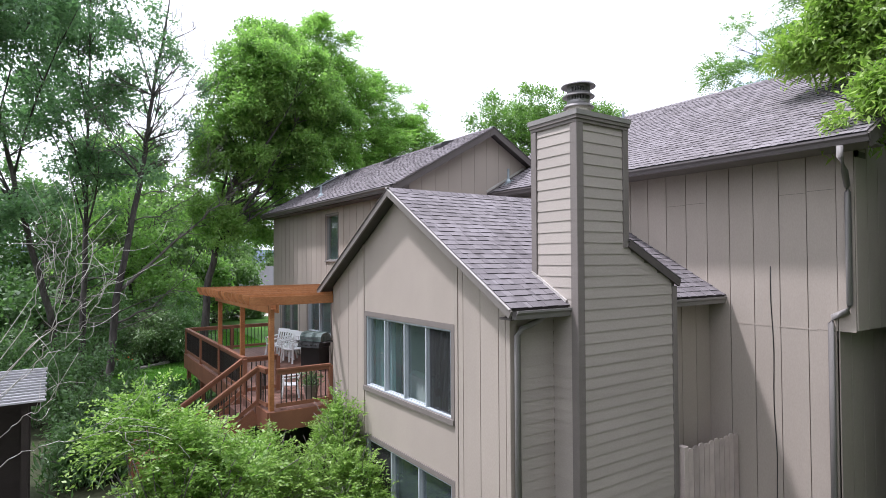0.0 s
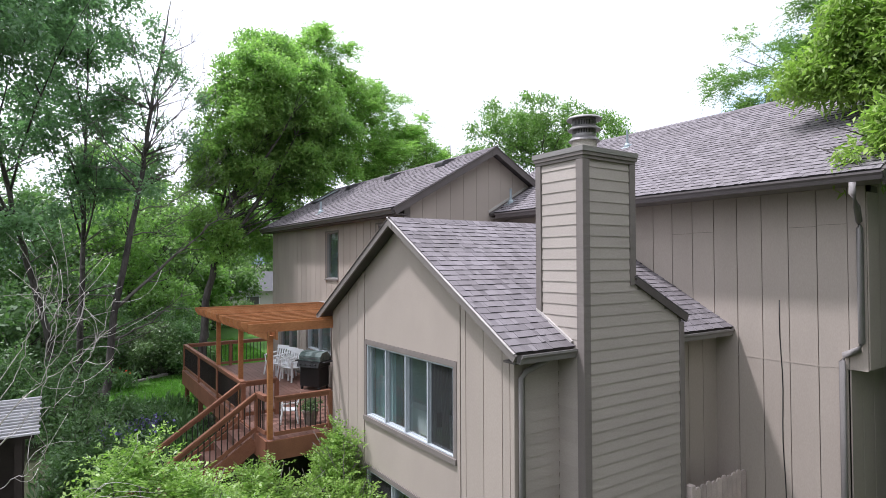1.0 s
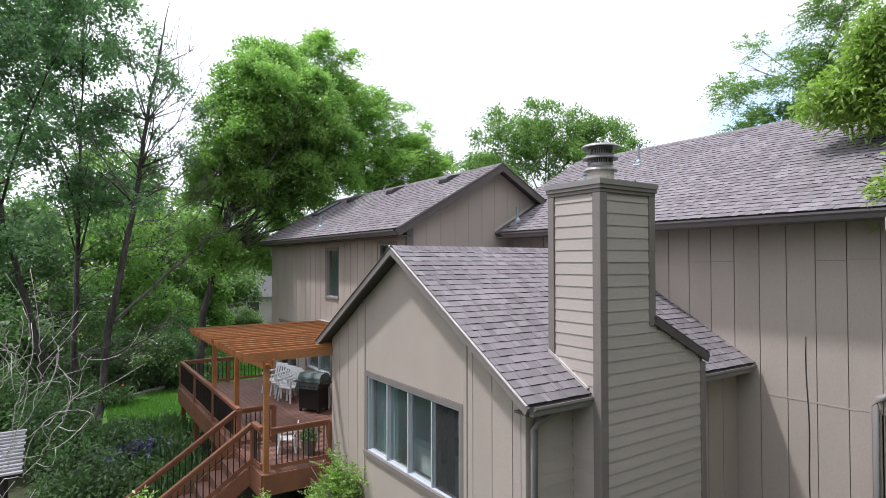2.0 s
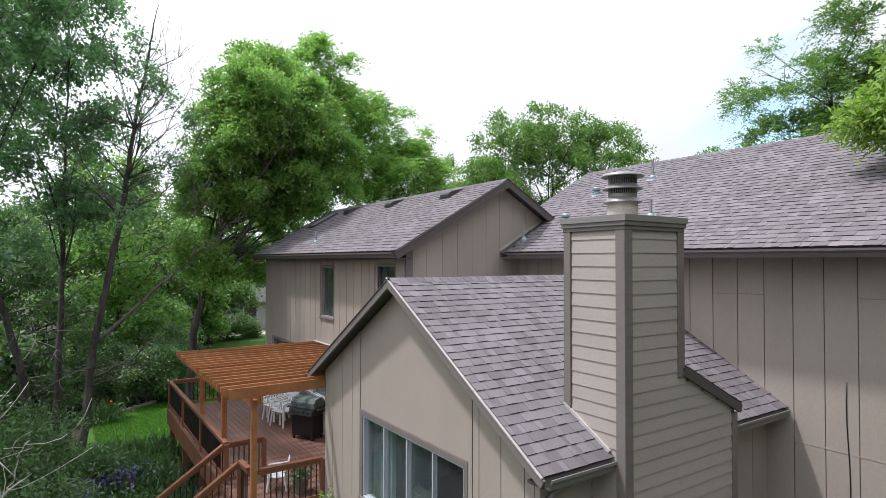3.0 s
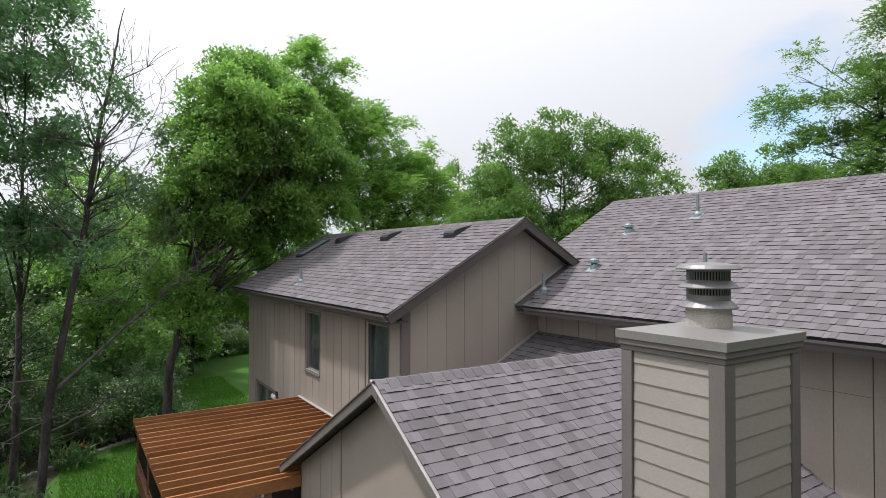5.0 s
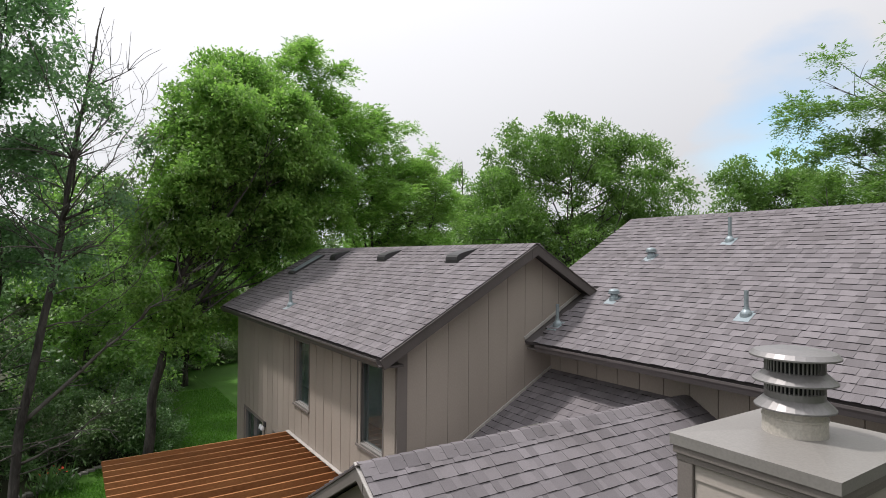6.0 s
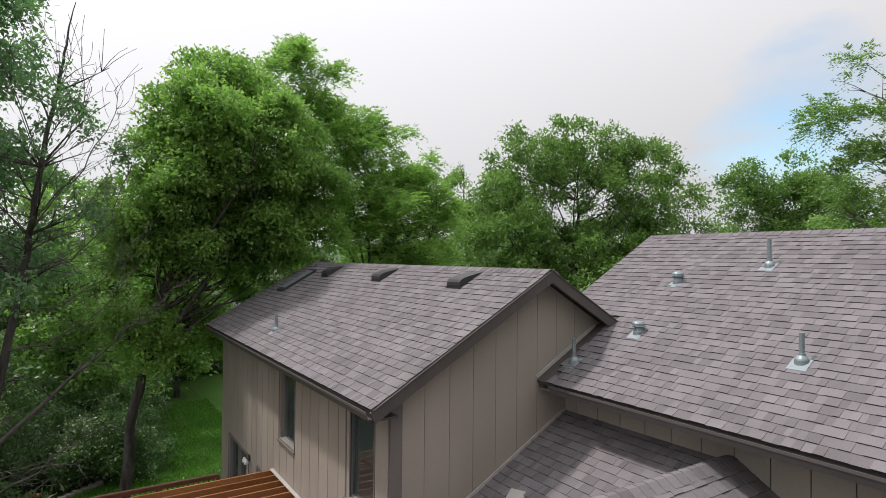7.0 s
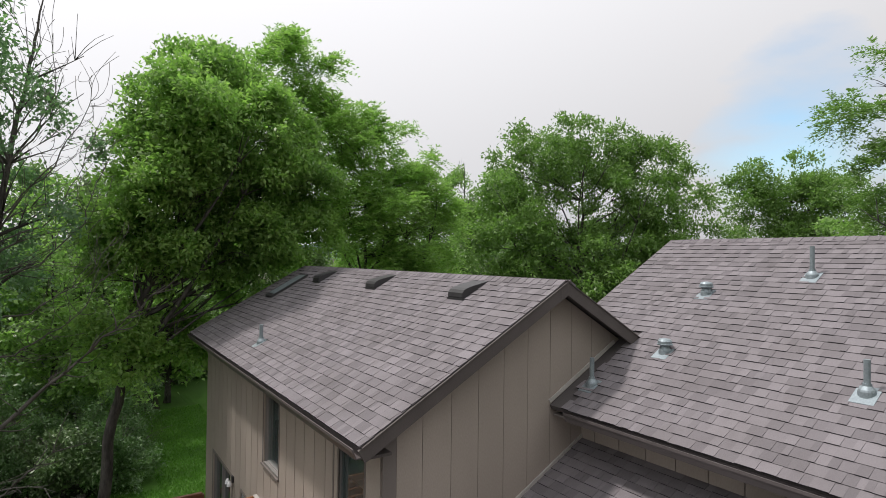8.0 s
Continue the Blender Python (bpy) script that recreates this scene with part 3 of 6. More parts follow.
boards(wall_main, "x", MAIN_X, -1, [MAIN_Y0, 3.01], 4.93, main_top, gap=0.004)
part("seam_flashing", a_box(MAIN_X - 0.024, 3.3, 4.915, MAIN_X - 0.010, 5.0, 4.935), SIDING, wall_main)
for ya, yb, z in ((3.02, 3.40, 7.05), (3.43, 3.81, 7.03), (5.06, 5.45, 7.02), (5.47, 5.86, 7.01)):
    part("panel_seam", a_box(MAIN_X - 0.021, ya, z, MAIN_X - 0.010, yb, z + 0.006), SHADOW_GAP, wall_main)
end_up = part("wall", a_box(MAIN_X, MAIN_Y0, 4.98, 16.6, MAIN_Y0 + 0.18, 7.6), SHADOW_GAP, house)
end_low = part("wall", a_box(MAIN_X, LOW_Y0, 0.9, 16.6, LOW_Y0 + 0.18, 4.98), SHADOW_GAP, house)
for k in range(17):
    x = MAIN_X + 0.41 * k
    part("board", a_box(x + 0.006, MAIN_Y0 - 0.016, 4.95, x + 0.404, MAIN_Y0, 7.5 + 0.5 * (x - MAIN_X) * (k < 9)), SIDING, end_up)
    part("board", a_box(x + 0.006, LOW_Y0 - 0.016, 0.95, x + 0.404, LOW_Y0, 4.94), SIDING, end_low)
part("soffit", a_box(MAIN_X, MAIN_Y0, 4.955, 16.6, LOW_Y0 - 0.02, 4.975), TRIM, house)
part("wall", prism(bmesh.new(), [(MAIN_X, 7.6), (16.6, 7.6), (13.2, 9.8)], "y", MAIN_Y0, MAIN_Y0 + 0.15), SIDING, house)
part("wall", prism(bmesh.new(), [(MAIN_X, 1.0), (16.6, 1.0), (16.6, 7.8), (13.2, 9.8), (MAIN_X, 7.8)], "y", 11.2, 11.35), SIDING, house)
part("wall", a_box(16.5, MAIN_Y0, 1.0, 16.65, 11.3, 7.8), SIDING, house)

# far wing: wall over the deck and gable wall above the low roof
F_HOLES = [(14.24, 15.12, 6.03, 7.38), (11.04, 11.93, 6.05, 7.44), (14.75, 16.55, 3.85, 5.00), (17.35, 19.2, 3.02, 5.03)]
wall_far = part("wall", solid_wall("x", FAR_X, -1, FAR_Y0, FAR_Y1, 0.9, lambda u: 7.86, F_HOLES), SHADOW_GAP, house)
fg = [FAR_Y0 + 0.02] + [11.02 + 0.406 * k for k in range(22)] + [FAR_Y1]
boards(wall_far, "x", FAR_X, -1, fg, 0.95, lambda u: 7.80, F_HOLES, gap=0.019)
wall_fg = part("wall", solid_wall("y", FAR_Y0, -1, FAR_X, 11.4, 4.9, far_rake_z), SHADOW_GAP, house)
part("trim_board", shape_panel(bmesh.new(), "y", FAR_Y0, -1, 6.585, 6.75, 4.95, far_rake_z, 0.03), TRIM, wall_fg)
boards(wall_fg, "y", FAR_Y0, -1, [6.755] + [7.09 + 0.393 * k for k in range(11)], 4.95, far_rake_z, gap=0.007)
part("wall", prism(bmesh.new(), [(FAR_X, 1.0), (11.5, 1.0), (11.5, 7.9), (9.08, 9.2), (FAR_X, 7.86)], "y", FAR_Y1 - 0.16, FAR_Y1), SIDING, house)
window("x", FAR_X, -1, *F_HOLES[0], 1, "tall narrow taupe-framed upper window", casing=0.035, frame_mat=WINDOW_GREY)
window("x", FAR_X, -1, *F_HOLES[1], 1, "tall taupe-framed upper window near the corner", casing=0.035, frame_mat=WINDOW_GREY)
window("x", FAR_X, -1, *F_HOLES[2], 2, "white two-light window over the deck", casing=0.06)
window("x", FAR_X, -1, *F_HOLES[3], 2, "grey-framed sliding glass door to the deck", casing=0.06, frame_mat=WINDOW_GREY)
part("room_wall", a_box(8.3, FAR_Y0 + 0.2, 1.0, 8.4, FAR_Y1 - 0.2, 8.3), ROOM, house)
part("room_floor", a_box(FAR_X + 0.18, FAR_Y0 + 0.2, 5.15, 8.3, FAR_Y1 - 0.2, 5.35), ROOM_FLOOR, house)


# ---- roofs ----
def roof_slab(name, p0, p1, q1, q0, thick, label):
    """A sloping slab from eave p0-p1 up to ridge q0-q1."""
    bm = bmesh.new()
    pts = [Vector(p) for p in (p0, p1, q1, q0)]
    nrm = (pts[1] - pts[0]).cross(pts[3] - pts[0]).normalized()
    if nrm.z < 0:
        nrm = -nrm
    hi = [bm.verts.new(p) for p in pts]
    lo = [bm.verts.new(p - nrm * thick) for p in pts]
    bm.faces.new(hi)
    bm.faces.new(lo[::-1])
    for i in range(4):
        j = (i + 1) % 4
        bm.faces.new((hi[i], hi[j], lo[j], lo[i]))
    return part(name, bm, UNDERLAY, house, label)


TAB_WIDTHS = (0.06, 0.08, 0.10, 0.13, 0.16, 0.20)
EXPOSE = 0.140
TAB_MESH = {}


def tab_geometry(width, thick, deep):
    g = 0.0006
    return ([(g, 0, 0), (width - g, 0, 0), (width - g, 0, thick), (g, 0, thick), (g, deep, 0.003), (width - g, deep, 0.003)],
            [(0, 1, 2, 3), (3, 2, 5, 4), (0, 3, 4), (1, 5, 2)])


def tab_mesh(width, thick, deep):
    if (width, thick, deep) not in TAB_MESH:
        me = bpy.data.meshes.new("shingle")
        v, f = tab_geometry(width, thick, deep)
        me.from_pydata(v, [], f)
        me.materials.append(SHINGLE)
        me.materials.append(SHADED_CUT_EDGE)
        me.polygons.foreach_set("material_index", [1, 0, 0, 0])
        TAB_MESH[width, thick, deep] = me
    return TAB_MESH[width, thick, deep]


ROOFS = []


def shingled(roof, corner, along, up, length, height, near, seed, skip=None):
    """Remembers a roof plane to be shingled at the end of the file."""
    ROOFS.append((roof, Vector(corner), Vector(along).normalized(), Vector(up).normalized(), length, height, Vector(near), seed, skip))


def lay_shingles(roof, corner, along, up, length, height, near, seed, skip):
    rng = random.Random(seed)
    nrm = along.cross(up)
    if nrm.z < 0:
        corner, along = corner + along * length, -along
        nrm = along.cross(up)
    turn = Matrix((along, up, nrm)).transposed().to_4x4()
    tabs = []
    for i in range(int(height / EXPOSE) + 1):
        v, u = i * EXPOSE, 0.0
        deep = min(EXPOSE + 0.05, round(height - v, 3))
        if deep < 0.03:
            continue
        high = rng.random() < 0.5
        while u < length - 0.012:
            w = rng.choice(TAB_WIDTHS)
            w = round(min(w, length - u), 2) if length - u < 0.36 else w
            t = 0.0185 if high else 0.0120
            high = not high if rng.random() < 0.85 else high
            spot = corner + along * u + up * (v + rng.uniform(-0.003, 0.003)) + nrm * 0.002
            if not (skip and skip(spot)):
                tabs.append((spot, w, t, deep))
            u += w
    tabs.sort(key=lambda q: (q[0] - near).length)
    for spot, w, t, deep in tabs[:300]:
        ob = new("shingle", tab_mesh(w, t, deep))
        ob.matrix_world = Matrix.Translation(spot) @ turn
        ob.parent = roof
    if tabs[300:]:
        verts, faces = [], []
        for spot, w, t, deep in tabs[300:]:
            v, f = tab_geometry(w, t, deep)
            at = len(verts)
            m = Matrix.Translation(spot) @ turn
            verts += [m @ Vector(p) for p in v]
            faces += [tuple(at + k for k in q) for q in f]
        me = bpy.data.meshes.new("shingles")
        me.from_pydata(verts, [], faces)
        me.materials.append(SHINGLES)
        me.materials.append(SHADED_CUT_EDGE)
        me.polygons.foreach_set("material_index", [1, 0, 0, 0] * (len(faces) // 4))
        ob = tagged(new("shingles", me), kind="stuff")
        ob.parent = roof


def ridge_caps(roof, p, q, slope_a, slope_b, side_dir):
    """Folded cap shingles along a ridge from p to q."""
    p, q, s = Vector(p), Vector(q), Vector(side_dir).normalized()
    d = (q - p).normalized()
    me = bpy.data.meshes.new("ridge_cap")
    v = []
    for y, lift in ((0, 0.020), (0.24, 0.008)):
        for k, z in ((-0.15, -0.15 * slope_a), (-0.03, -0.012), (0.03, -0.012), (0.15, -0.15 * slope_b)):
            v.append(s * k + d * y + Vector((0, 0, z + lift)))
    v += [a - Vector((0, 0, 0.02)) for a in v[:4]]
    me.from_pydata(v, [], [(0, 1, 5, 4), (1, 2, 6, 5), (2, 3, 7, 6), (8, 9, 1, 0), (9, 10, 2, 1), (10, 11, 3, 2)])
    me.materials.append(SHINGLE)
    for k in range(int((q - p).length / 0.145)):
        ob = new("ridge_cap", me)
        ob.location = p + d * 0.145 * k
        ob.parent = roof


# sunroom roof
R_END = MAIN_X - 0.005
sun_right = roof_slab("roof", (4.76, 4.75, EAVE_Z), (R_END, 4.75, EAVE_Z), (R_END, RIDGE_Y, RIDGE_Z), (4.76, RIDGE_Y, RIDGE_Z), 0.05, "grey-mauve asphalt shingle roof slope")
sun_left = roof_slab("roof", (4.76, 11.13, EAVE_Z), (6.55, 11.13, EAVE_Z), (6.55, RIDGE_Y, RIDGE_Z), (4.76, RIDGE_Y, RIDGE_Z), 0.05, "grey-mauve asphalt shingle roof slope")
part("roof_deck", prism(bmesh.new(), [(RIDGE_Y, RIDGE_Z - 0.002), (RIDGE_Y, RIDGE_Z - 0.07), (10.60, 5.63), (10.60, 5.70)], "x", 6.55, R_END), UNDERLAY, house)
s_up = (0, RIDGE_Y - 4.75, RIDGE_Z - EAVE_Z)
s_len = math.hypot(s_up[1], s_up[2])
in_chimney = lambda p: 5.80 < p.x < 6.80 and p.y < 5.35 or 5.9 < p.x < 7.92 and p.y < 4.93
shingled(sun_right, (4.74, 4.73, EAVE_Z), (1, 0, 0), s_up, R_END - 4.74, s_len, (5.2, 5.6, 6), 11, in_chimney)
shingled(sun_left, (4.74, 11.15, EAVE_Z), (1, 0, 0), (0, -s_up[1], s_up[2]), R_END - 4.74, s_len, (5, 9, 6), 12)
ridge_caps(sun_right, (4.74, RIDGE_Y, RIDGE_Z + 0.015), (R_END - 0.05, RIDGE_Y, RIDGE_Z + 0.015), S_PITCH, S_PITCH, (0, 1, 0))

# low roof between sunroom, main wall and far wing
LOW_Z, LOW_PITCH = 7.19, 0.53
low = roof_slab("roof", (6.35, 7.95, LOW_Z - LOW_PITCH * (R_END - 6.35)), (6.35, 10.60, LOW_Z - LOW_PITCH * (R_END - 6.35)), (R_END, 10.60, LOW_Z), (R_END, 7.95, LOW_Z), 0.05, "grey shingled lean-to roof below the main wall")
low_len = (R_END - 6.35) * math.hypot(1, LOW_PITCH)
shingled(low, (6.35, 7.95, LOW_Z - LOW_PITCH * (R_END - 6.35)), (0, 1, 0), (1, 0, LOW_PITCH), 2.64, low_len, (8, 10, 7), 13,
         lambda p: p.z < RIDGE_Z - S_PITCH * (p.y - RIDGE_Y) - 0.03)

# main roof
M_EAVE_X, M_EAVE_Z, M_RIDGE_X, M_RIDGE_Z, M_Y0, M_Y1 = 9.04, 7.72, 13.16, 10.01, 2.38, 11.65
M_PITCH = (M_RIDGE_Z - M_EAVE_Z) / (M_RIDGE_X - M_EAVE_X)
main_roof = roof_slab("roof", (M_EAVE_X, M_Y0, M_EAVE_Z), (M_EAVE_X, FAR_Y0 - 0.03, M_EAVE_Z), (M_RIDGE_X, FAR_Y0 - 0.03, M_RIDGE_Z), (M_RIDGE_X, M_Y0, M_RIDGE_Z), 0.06, "grey-mauve asphalt shingle roof of the main house")
roof_slab("roof", (9.9, FAR_Y0 - 0.03, M_EAVE_Z + 0.86 * M_PITCH), (9.9, M_Y1, M_EAVE_Z + 0.86 * M_PITCH), (M_RIDGE_X, M_Y1, M_RIDGE_Z), (M_RIDGE_X, FAR_Y0 - 0.03, M_RIDGE_Z), 0.06, "grey shingle roof behind the far wing")
roof_slab("roof", (17.36, M_Y0, M_EAVE_Z), (17.36, M_Y1, M_EAVE_Z), (M_RIDGE_X, M_Y1, M_RIDGE_Z), (M_RIDGE_X, M_Y0, M_RIDGE_Z), 0.06, "grey shingle roof slope of the main house")
m_len = math.hypot(M_RIDGE_X - M_EAVE_X, M_RIDGE_Z - M_EAVE_Z)
under_far = lambda p: p.y > FAR_Y0 - 0.16 and p.z < far_rake_z(p.x) + 0.16
shingled(main_roof, (M_EAVE_X - 0.02, M_Y0, M_EAVE_Z), (0, 1, 0), (1, 0, M_PITCH), M_Y1 - M_Y0, m_len, (10.0, 8.5, 8), 14, under_far)
ridge_caps(main_roof, (M_RIDGE_X, M_Y0, M_RIDGE_Z + 0.015), (M_RIDGE_X, M_Y1 - 0.1, M_RIDGE_Z + 0.015), M_PITCH, M_PITCH, (1, 0, 0))

# far roof
F_EAVE_X, F_EAVE_Z, F_RIDGE_X, F_RIDGE_Z, F_Y0, F_Y1 = 6.20, 7.72, 9.08, 9.36, 10.34, 20.22
F_PITCH = (F_RIDGE_Z - F_EAVE_Z) / (F_RIDGE_X - F_EAVE_X)
far_roof = roof_slab("roof", (F_EAVE_X, F_Y0, F_EAVE_Z), (F_EAVE_X, F_Y1, F_EAVE_Z), (F_RIDGE_X, F_Y1, F_RIDGE_Z), (F_RIDGE_X, F_Y0, F_RIDGE_Z), 0.06, "grey-mauve asphalt shingle roof of the far wing")
roof_slab("roof", (10.55, F_Y0, F_RIDGE_Z - 1.47 * F_PITCH), (10.55, F_Y1, F_RIDGE_Z - 1.47 * F_PITCH), (F_RIDGE_X, F_Y1, F_RIDGE_Z), (F_RIDGE_X, F_Y0, F_RIDGE_Z), 0.06, "grey shingle back slope of the far wing")
f_len = math.hypot(F_RIDGE_X - F_EAVE_X, F_RIDGE_Z - F_EAVE_Z)
shingled(far_roof, (F_EAVE_X - 0.02, F_Y0 - 0.02, F_EAVE_Z), (0, 1, 0), (1, 0, F_PITCH), F_Y1 - F_Y0 + 0.04, f_len, (7.4, 11.0, 8.4), 15)
ridge_caps(far_roof, (F_RIDGE_X, F_Y0 - 0.02, F_RIDGE_Z + 0.015), (F_RIDGE_X, F_Y1 - 0.1, F_RIDGE_Z + 0.015), F_PITCH, F_PITCH, (1, 0, 0))


# fascias, rakes, gutters and downspouts
def rake(p, q, drop=0.17, thick=0.035, shift=(0, 0, 0), edge=None, paint=None):
    """A sloping barge board under a roof edge, with a metal drip edge on it."""
    p, q, s = Vector(p), Vector(q), Vector(shift)
    q = q + (q - p).normalized() * 0.045
    bm = bmesh.new()
    bar(bm, p + s - Vector((0, 0, drop / 2 + 0.02)), q + s - Vector((0, 0, drop / 2 + 0.02)), thick, drop)
    board = part("barge_board", bm, paint or FASCIA, house, "taupe painted barge board" if paint else "dark brown painted barge board")
    bm = bmesh.new()
    bar(bm, p + s * 1.6 - Vector((0, 0, 0.006)), q + s * 1.6 - Vector((0, 0, 0.006)), thick + 0.010, 0.014)
    part("drip_edge", bm, edge or FASCIA, board, "metal drip edge")
    return board


rake((4.76, 4.74, EAVE_Z), (4.76, RIDGE_Y, RIDGE_Z), 0.10, shift=(-0.014, 0, 0), edge=DRIP, paint=BARGE)
rake((4.76, 11.14, EAVE_Z), (4.76, RIDGE_Y, RIDGE_Z), 0.10, shift=(-0.014, 0, 0), paint=BARGE)
rake((F_EAVE_X, F_Y0, F_EAVE_Z), (F_RIDGE_X, F_Y0, F_RIDGE_Z), 0.15, shift=(0, -0.014, 0))
rake((10.50, F_Y0, F_RIDGE_Z - 1.42 * F_PITCH), (F_RIDGE_X, F_Y0, F_RIDGE_Z), 0.15, shift=(0, -0.014, 0))
rake((F_EAVE_X, F_Y1, F_EAVE_Z), (F_RIDGE_X, F_Y1, F_RIDGE_Z), 0.19, shift=(0, 0.014, 0))
rake((10.0, M_Y1, M_EAVE_Z + 0.96 * M_PITCH), (M_RIDGE_X, M_Y1, M_RIDGE_Z), 0.19, shift=(0, 0.014, 0))
rake((M_EAVE_X, M_Y0, M_EAVE_Z), (M_RIDGE_X, M_Y0, M_RIDGE_Z), 0.19, shift=(0, -0.014, 0))


for axis_p, plane, c, zc, sl, drop, paint in (("x", 4.724, RIDGE_Y, RIDGE_Z, S_PITCH, 0.10, BARGE), ("y", F_Y0 - 0.036, F_RIDGE_X, F_RIDGE_Z, F_PITCH, 0.15, FASCIA)):
    w = 0.13
    prof = [(c - w, zc - 0.022 - w * sl), (c, zc - 0.022), (c + w, zc - 0.022 - w * sl), (c + w, zc - drop - 0.03 - w * sl), (c, zc - drop - 0.03), (c - w, zc - drop - 0.03 - w * sl)]
    part("barge_cap", prism(bmesh.new(), prof, axis_p, plane, plane + 0.05), paint, house)


def gutter(axis, a, b, at, out, z, mat=None, label="dark brown metal gutter"):
    """A K-shaped gutter trough with a rolled lip."""
    prof = [(at, z), (at, z - 0.115), (at + out * 0.07, z - 0.115), (at + out * 0.085, z - 0.06), (at + out * 0.11, z - 0.03),
            (at + out * 0.11, z), (at + out * 0.098, z), (at + out * 0.098, z - 0.02), (at + out * 0.06, z - 0.10), (at + out * 0.012, z - 0.10), (at + out * 0.012, z)]
    return part("gutter", prism(bmesh.new(), prof, axis, a, b), mat or GUTTER, house, label)


gutter("y", M_Y0 - 0.02, FAR_Y0 - 0.35, M_EAVE_X + 0.03, -1, M_EAVE_Z - 0.02)
gutter("y", F_Y0 + 0.03, F_Y1, F_EAVE_X + 0.03, -1, F_EAVE_Z - 0.02)
gutter("x", 4.80, 5.78, 4.78, -1, EAVE_Z - 0.02, SPOUT, "light grey-brown metal gutter")
gutter("x", 7.97, 9.60, 4.78, -1, EAVE_Z - 0.02, SPOUT, "light grey-brown metal gutter")
part("soffit", a_box(M_EAVE_X + 0.04, M_Y0 + 0.02, 7.588, MAIN_X - 0.022, FAR_Y0 - 0.05, 7.612), BARGE, house)
part("soffit", a_box(F_EAVE_X + 0.04, F_Y0 + 0.04, 7.56, FAR_X - 0.02, F_Y1 - 0.04, 7.59), FASCIA, house)
part("soffit", a_box(4.80, 4.80, 5.24, MAIN_X - 0.05, SUN_Y0 - 0.02, 5.27), FASCIA, house)


def downspout(points, w=0.085):
    paths = [[(p, w * 0.5) for p in points]]
    ob = new("downspout", tubes_mesh("downspout", paths, SPOUT, 8))
    ob.parent = house
    return tagged(ob, "grey-painted metal downspout")


downspout([(5.40, 4.84, 5.26), (5.38, 4.90, 5.20), (5.12, 4.96, 5.10), (5.05, 4.965, 5.02), (5.05, 4.965, 1.2)])
downspout([(9.0, 2.70, 7.58), (9.02, 2.71, 7.44), (9.30, 2.76, 7.26), (9.56, 2.83, 7.08), (9.60, 2.84, 6.98), (9.60, 2.84, 5.34), (9.60, 2.87, 5.24), (9.60, 3.06, 5.14), (9.60, 3.09, 5.04), (9.60, 3.09, 1.2)], 0.09)
downspout([(5.30, 11.06, 5.26), (5.24, 11.02, 5.08), (5.13, 10.94, 4.94), (5.09, 10.915, 4.86), (5.09, 10.915, 3.0)], 0.065)
# flashings where roofs meet walls
part("flashing", bar(bmesh.new(), (7.80, 9.84, LOW_Z - LOW_PITCH * (R_END - 7.80) + 0.03), (8.22, 10.02, LOW_Z - LOW_PITCH * (R_END - 8.22) + 0.03), 0.24, 0.006), DRIP, house, "loose pale metal flashing in the roof valley")
part("flashing", bar(bmesh.new(), (6.6, FAR_Y0 - 0.03, LOW_Z - LOW_PITCH * (R_END - 6.6) + 0.035), (R_END, FAR_Y0 - 0.03, LOW_Z + 0.035), 0.02, 0.05), DRIP, house, "pale metal wall flashing")
part("flashing", bar(bmesh.new(), (M_EAVE_X, FAR_Y0 - 0.03, M_EAVE_Z + 0.045), (10.3, FAR_Y0 - 0.03, M_EAVE_Z + 1.26 * M_PITCH + 0.045), 0.02, 0.05), DRIP, house, "pale metal wall flashing")
cable_pts = [(9.645, 3.97 - 0.004 * k + 0.012 * math.sin(k), 5.89 - 0.28 * k) for k in range(17)]
cable = new("cable", tubes_mesh("cable", [[(p, 0.0075) for p in cable_pts]], BLACK, 6))
cable.parent = house
tagged(cable, "thin black cable running down the wall")

part("valley_flashing", prism(bmesh.new(), [(8.02, RIDGE_Z - 0.005), (8.30, RIDGE_Z - 0.17), (8.30, RIDGE_Z - 0.155), (8.02, RIDGE_Z + 0.012)], "x", 6.75, 7.05), DRIP, house, "pale loose metal flashing behind the ridge")
# ---- chimney ----
CX0, CX1, CX2, CY0, CY1 = 5.80, 6.82, 7.95, 4.59, 5.42
chimney = part("chimney", prism(bmesh.new(), [(CX0, 0.9), (CX2, 0.9), (CX2, 5.66), (CX1, 6.22), (CX1, 7.86), (CX0, 7.86)], "y", CY0, SUN_Y0 - 0.01),
               SHADOW_GAP, house, "tall lap-sided taupe chimney with a sloping shoulder")
part("chimney_shaft", a_box(CX0, SUN_Y0 - 0.01, 5.2, CX1, CY1, 7.86), SHADOW_GAP, chimney)
n_lap = int((7.873 - LAP_Z0) / LAP_STEP) + 1
for i in range(n_lap):
    z = LAP_Z0 + i * LAP_STEP
    right = CX1 - 0.09 if z > 6.10 else min(CX2 - 0.08, CX1 + (6.14 - z) / 0.4956 * 1.0 - 0.02) if z > 5.58 else CX2 - 0.08
    lap(chimney, "y", CY0, -1, CX0 + 0.11, right, z, min(LAP_STEP, 7.873 - z))
    back = CY1 - 0.08 if z > 5.6 else SUN_Y0 - 0.01
    lap(chimney, "x", CX0, -1, CY0 + 0.10, back, z, min(LAP_STEP, 7.873 - z))
    if z > 6.3:
        lap(chimney, "x", CX1, 1, CY0 + 0.09, CY1 - 0.08, z, min(LAP_STEP, 7.873 - z))
        lap(chimney, "y", CY1, 1, CX0 + 0.09, CX1 - 0.09, z, min(LAP_STEP, 7.873 - z))
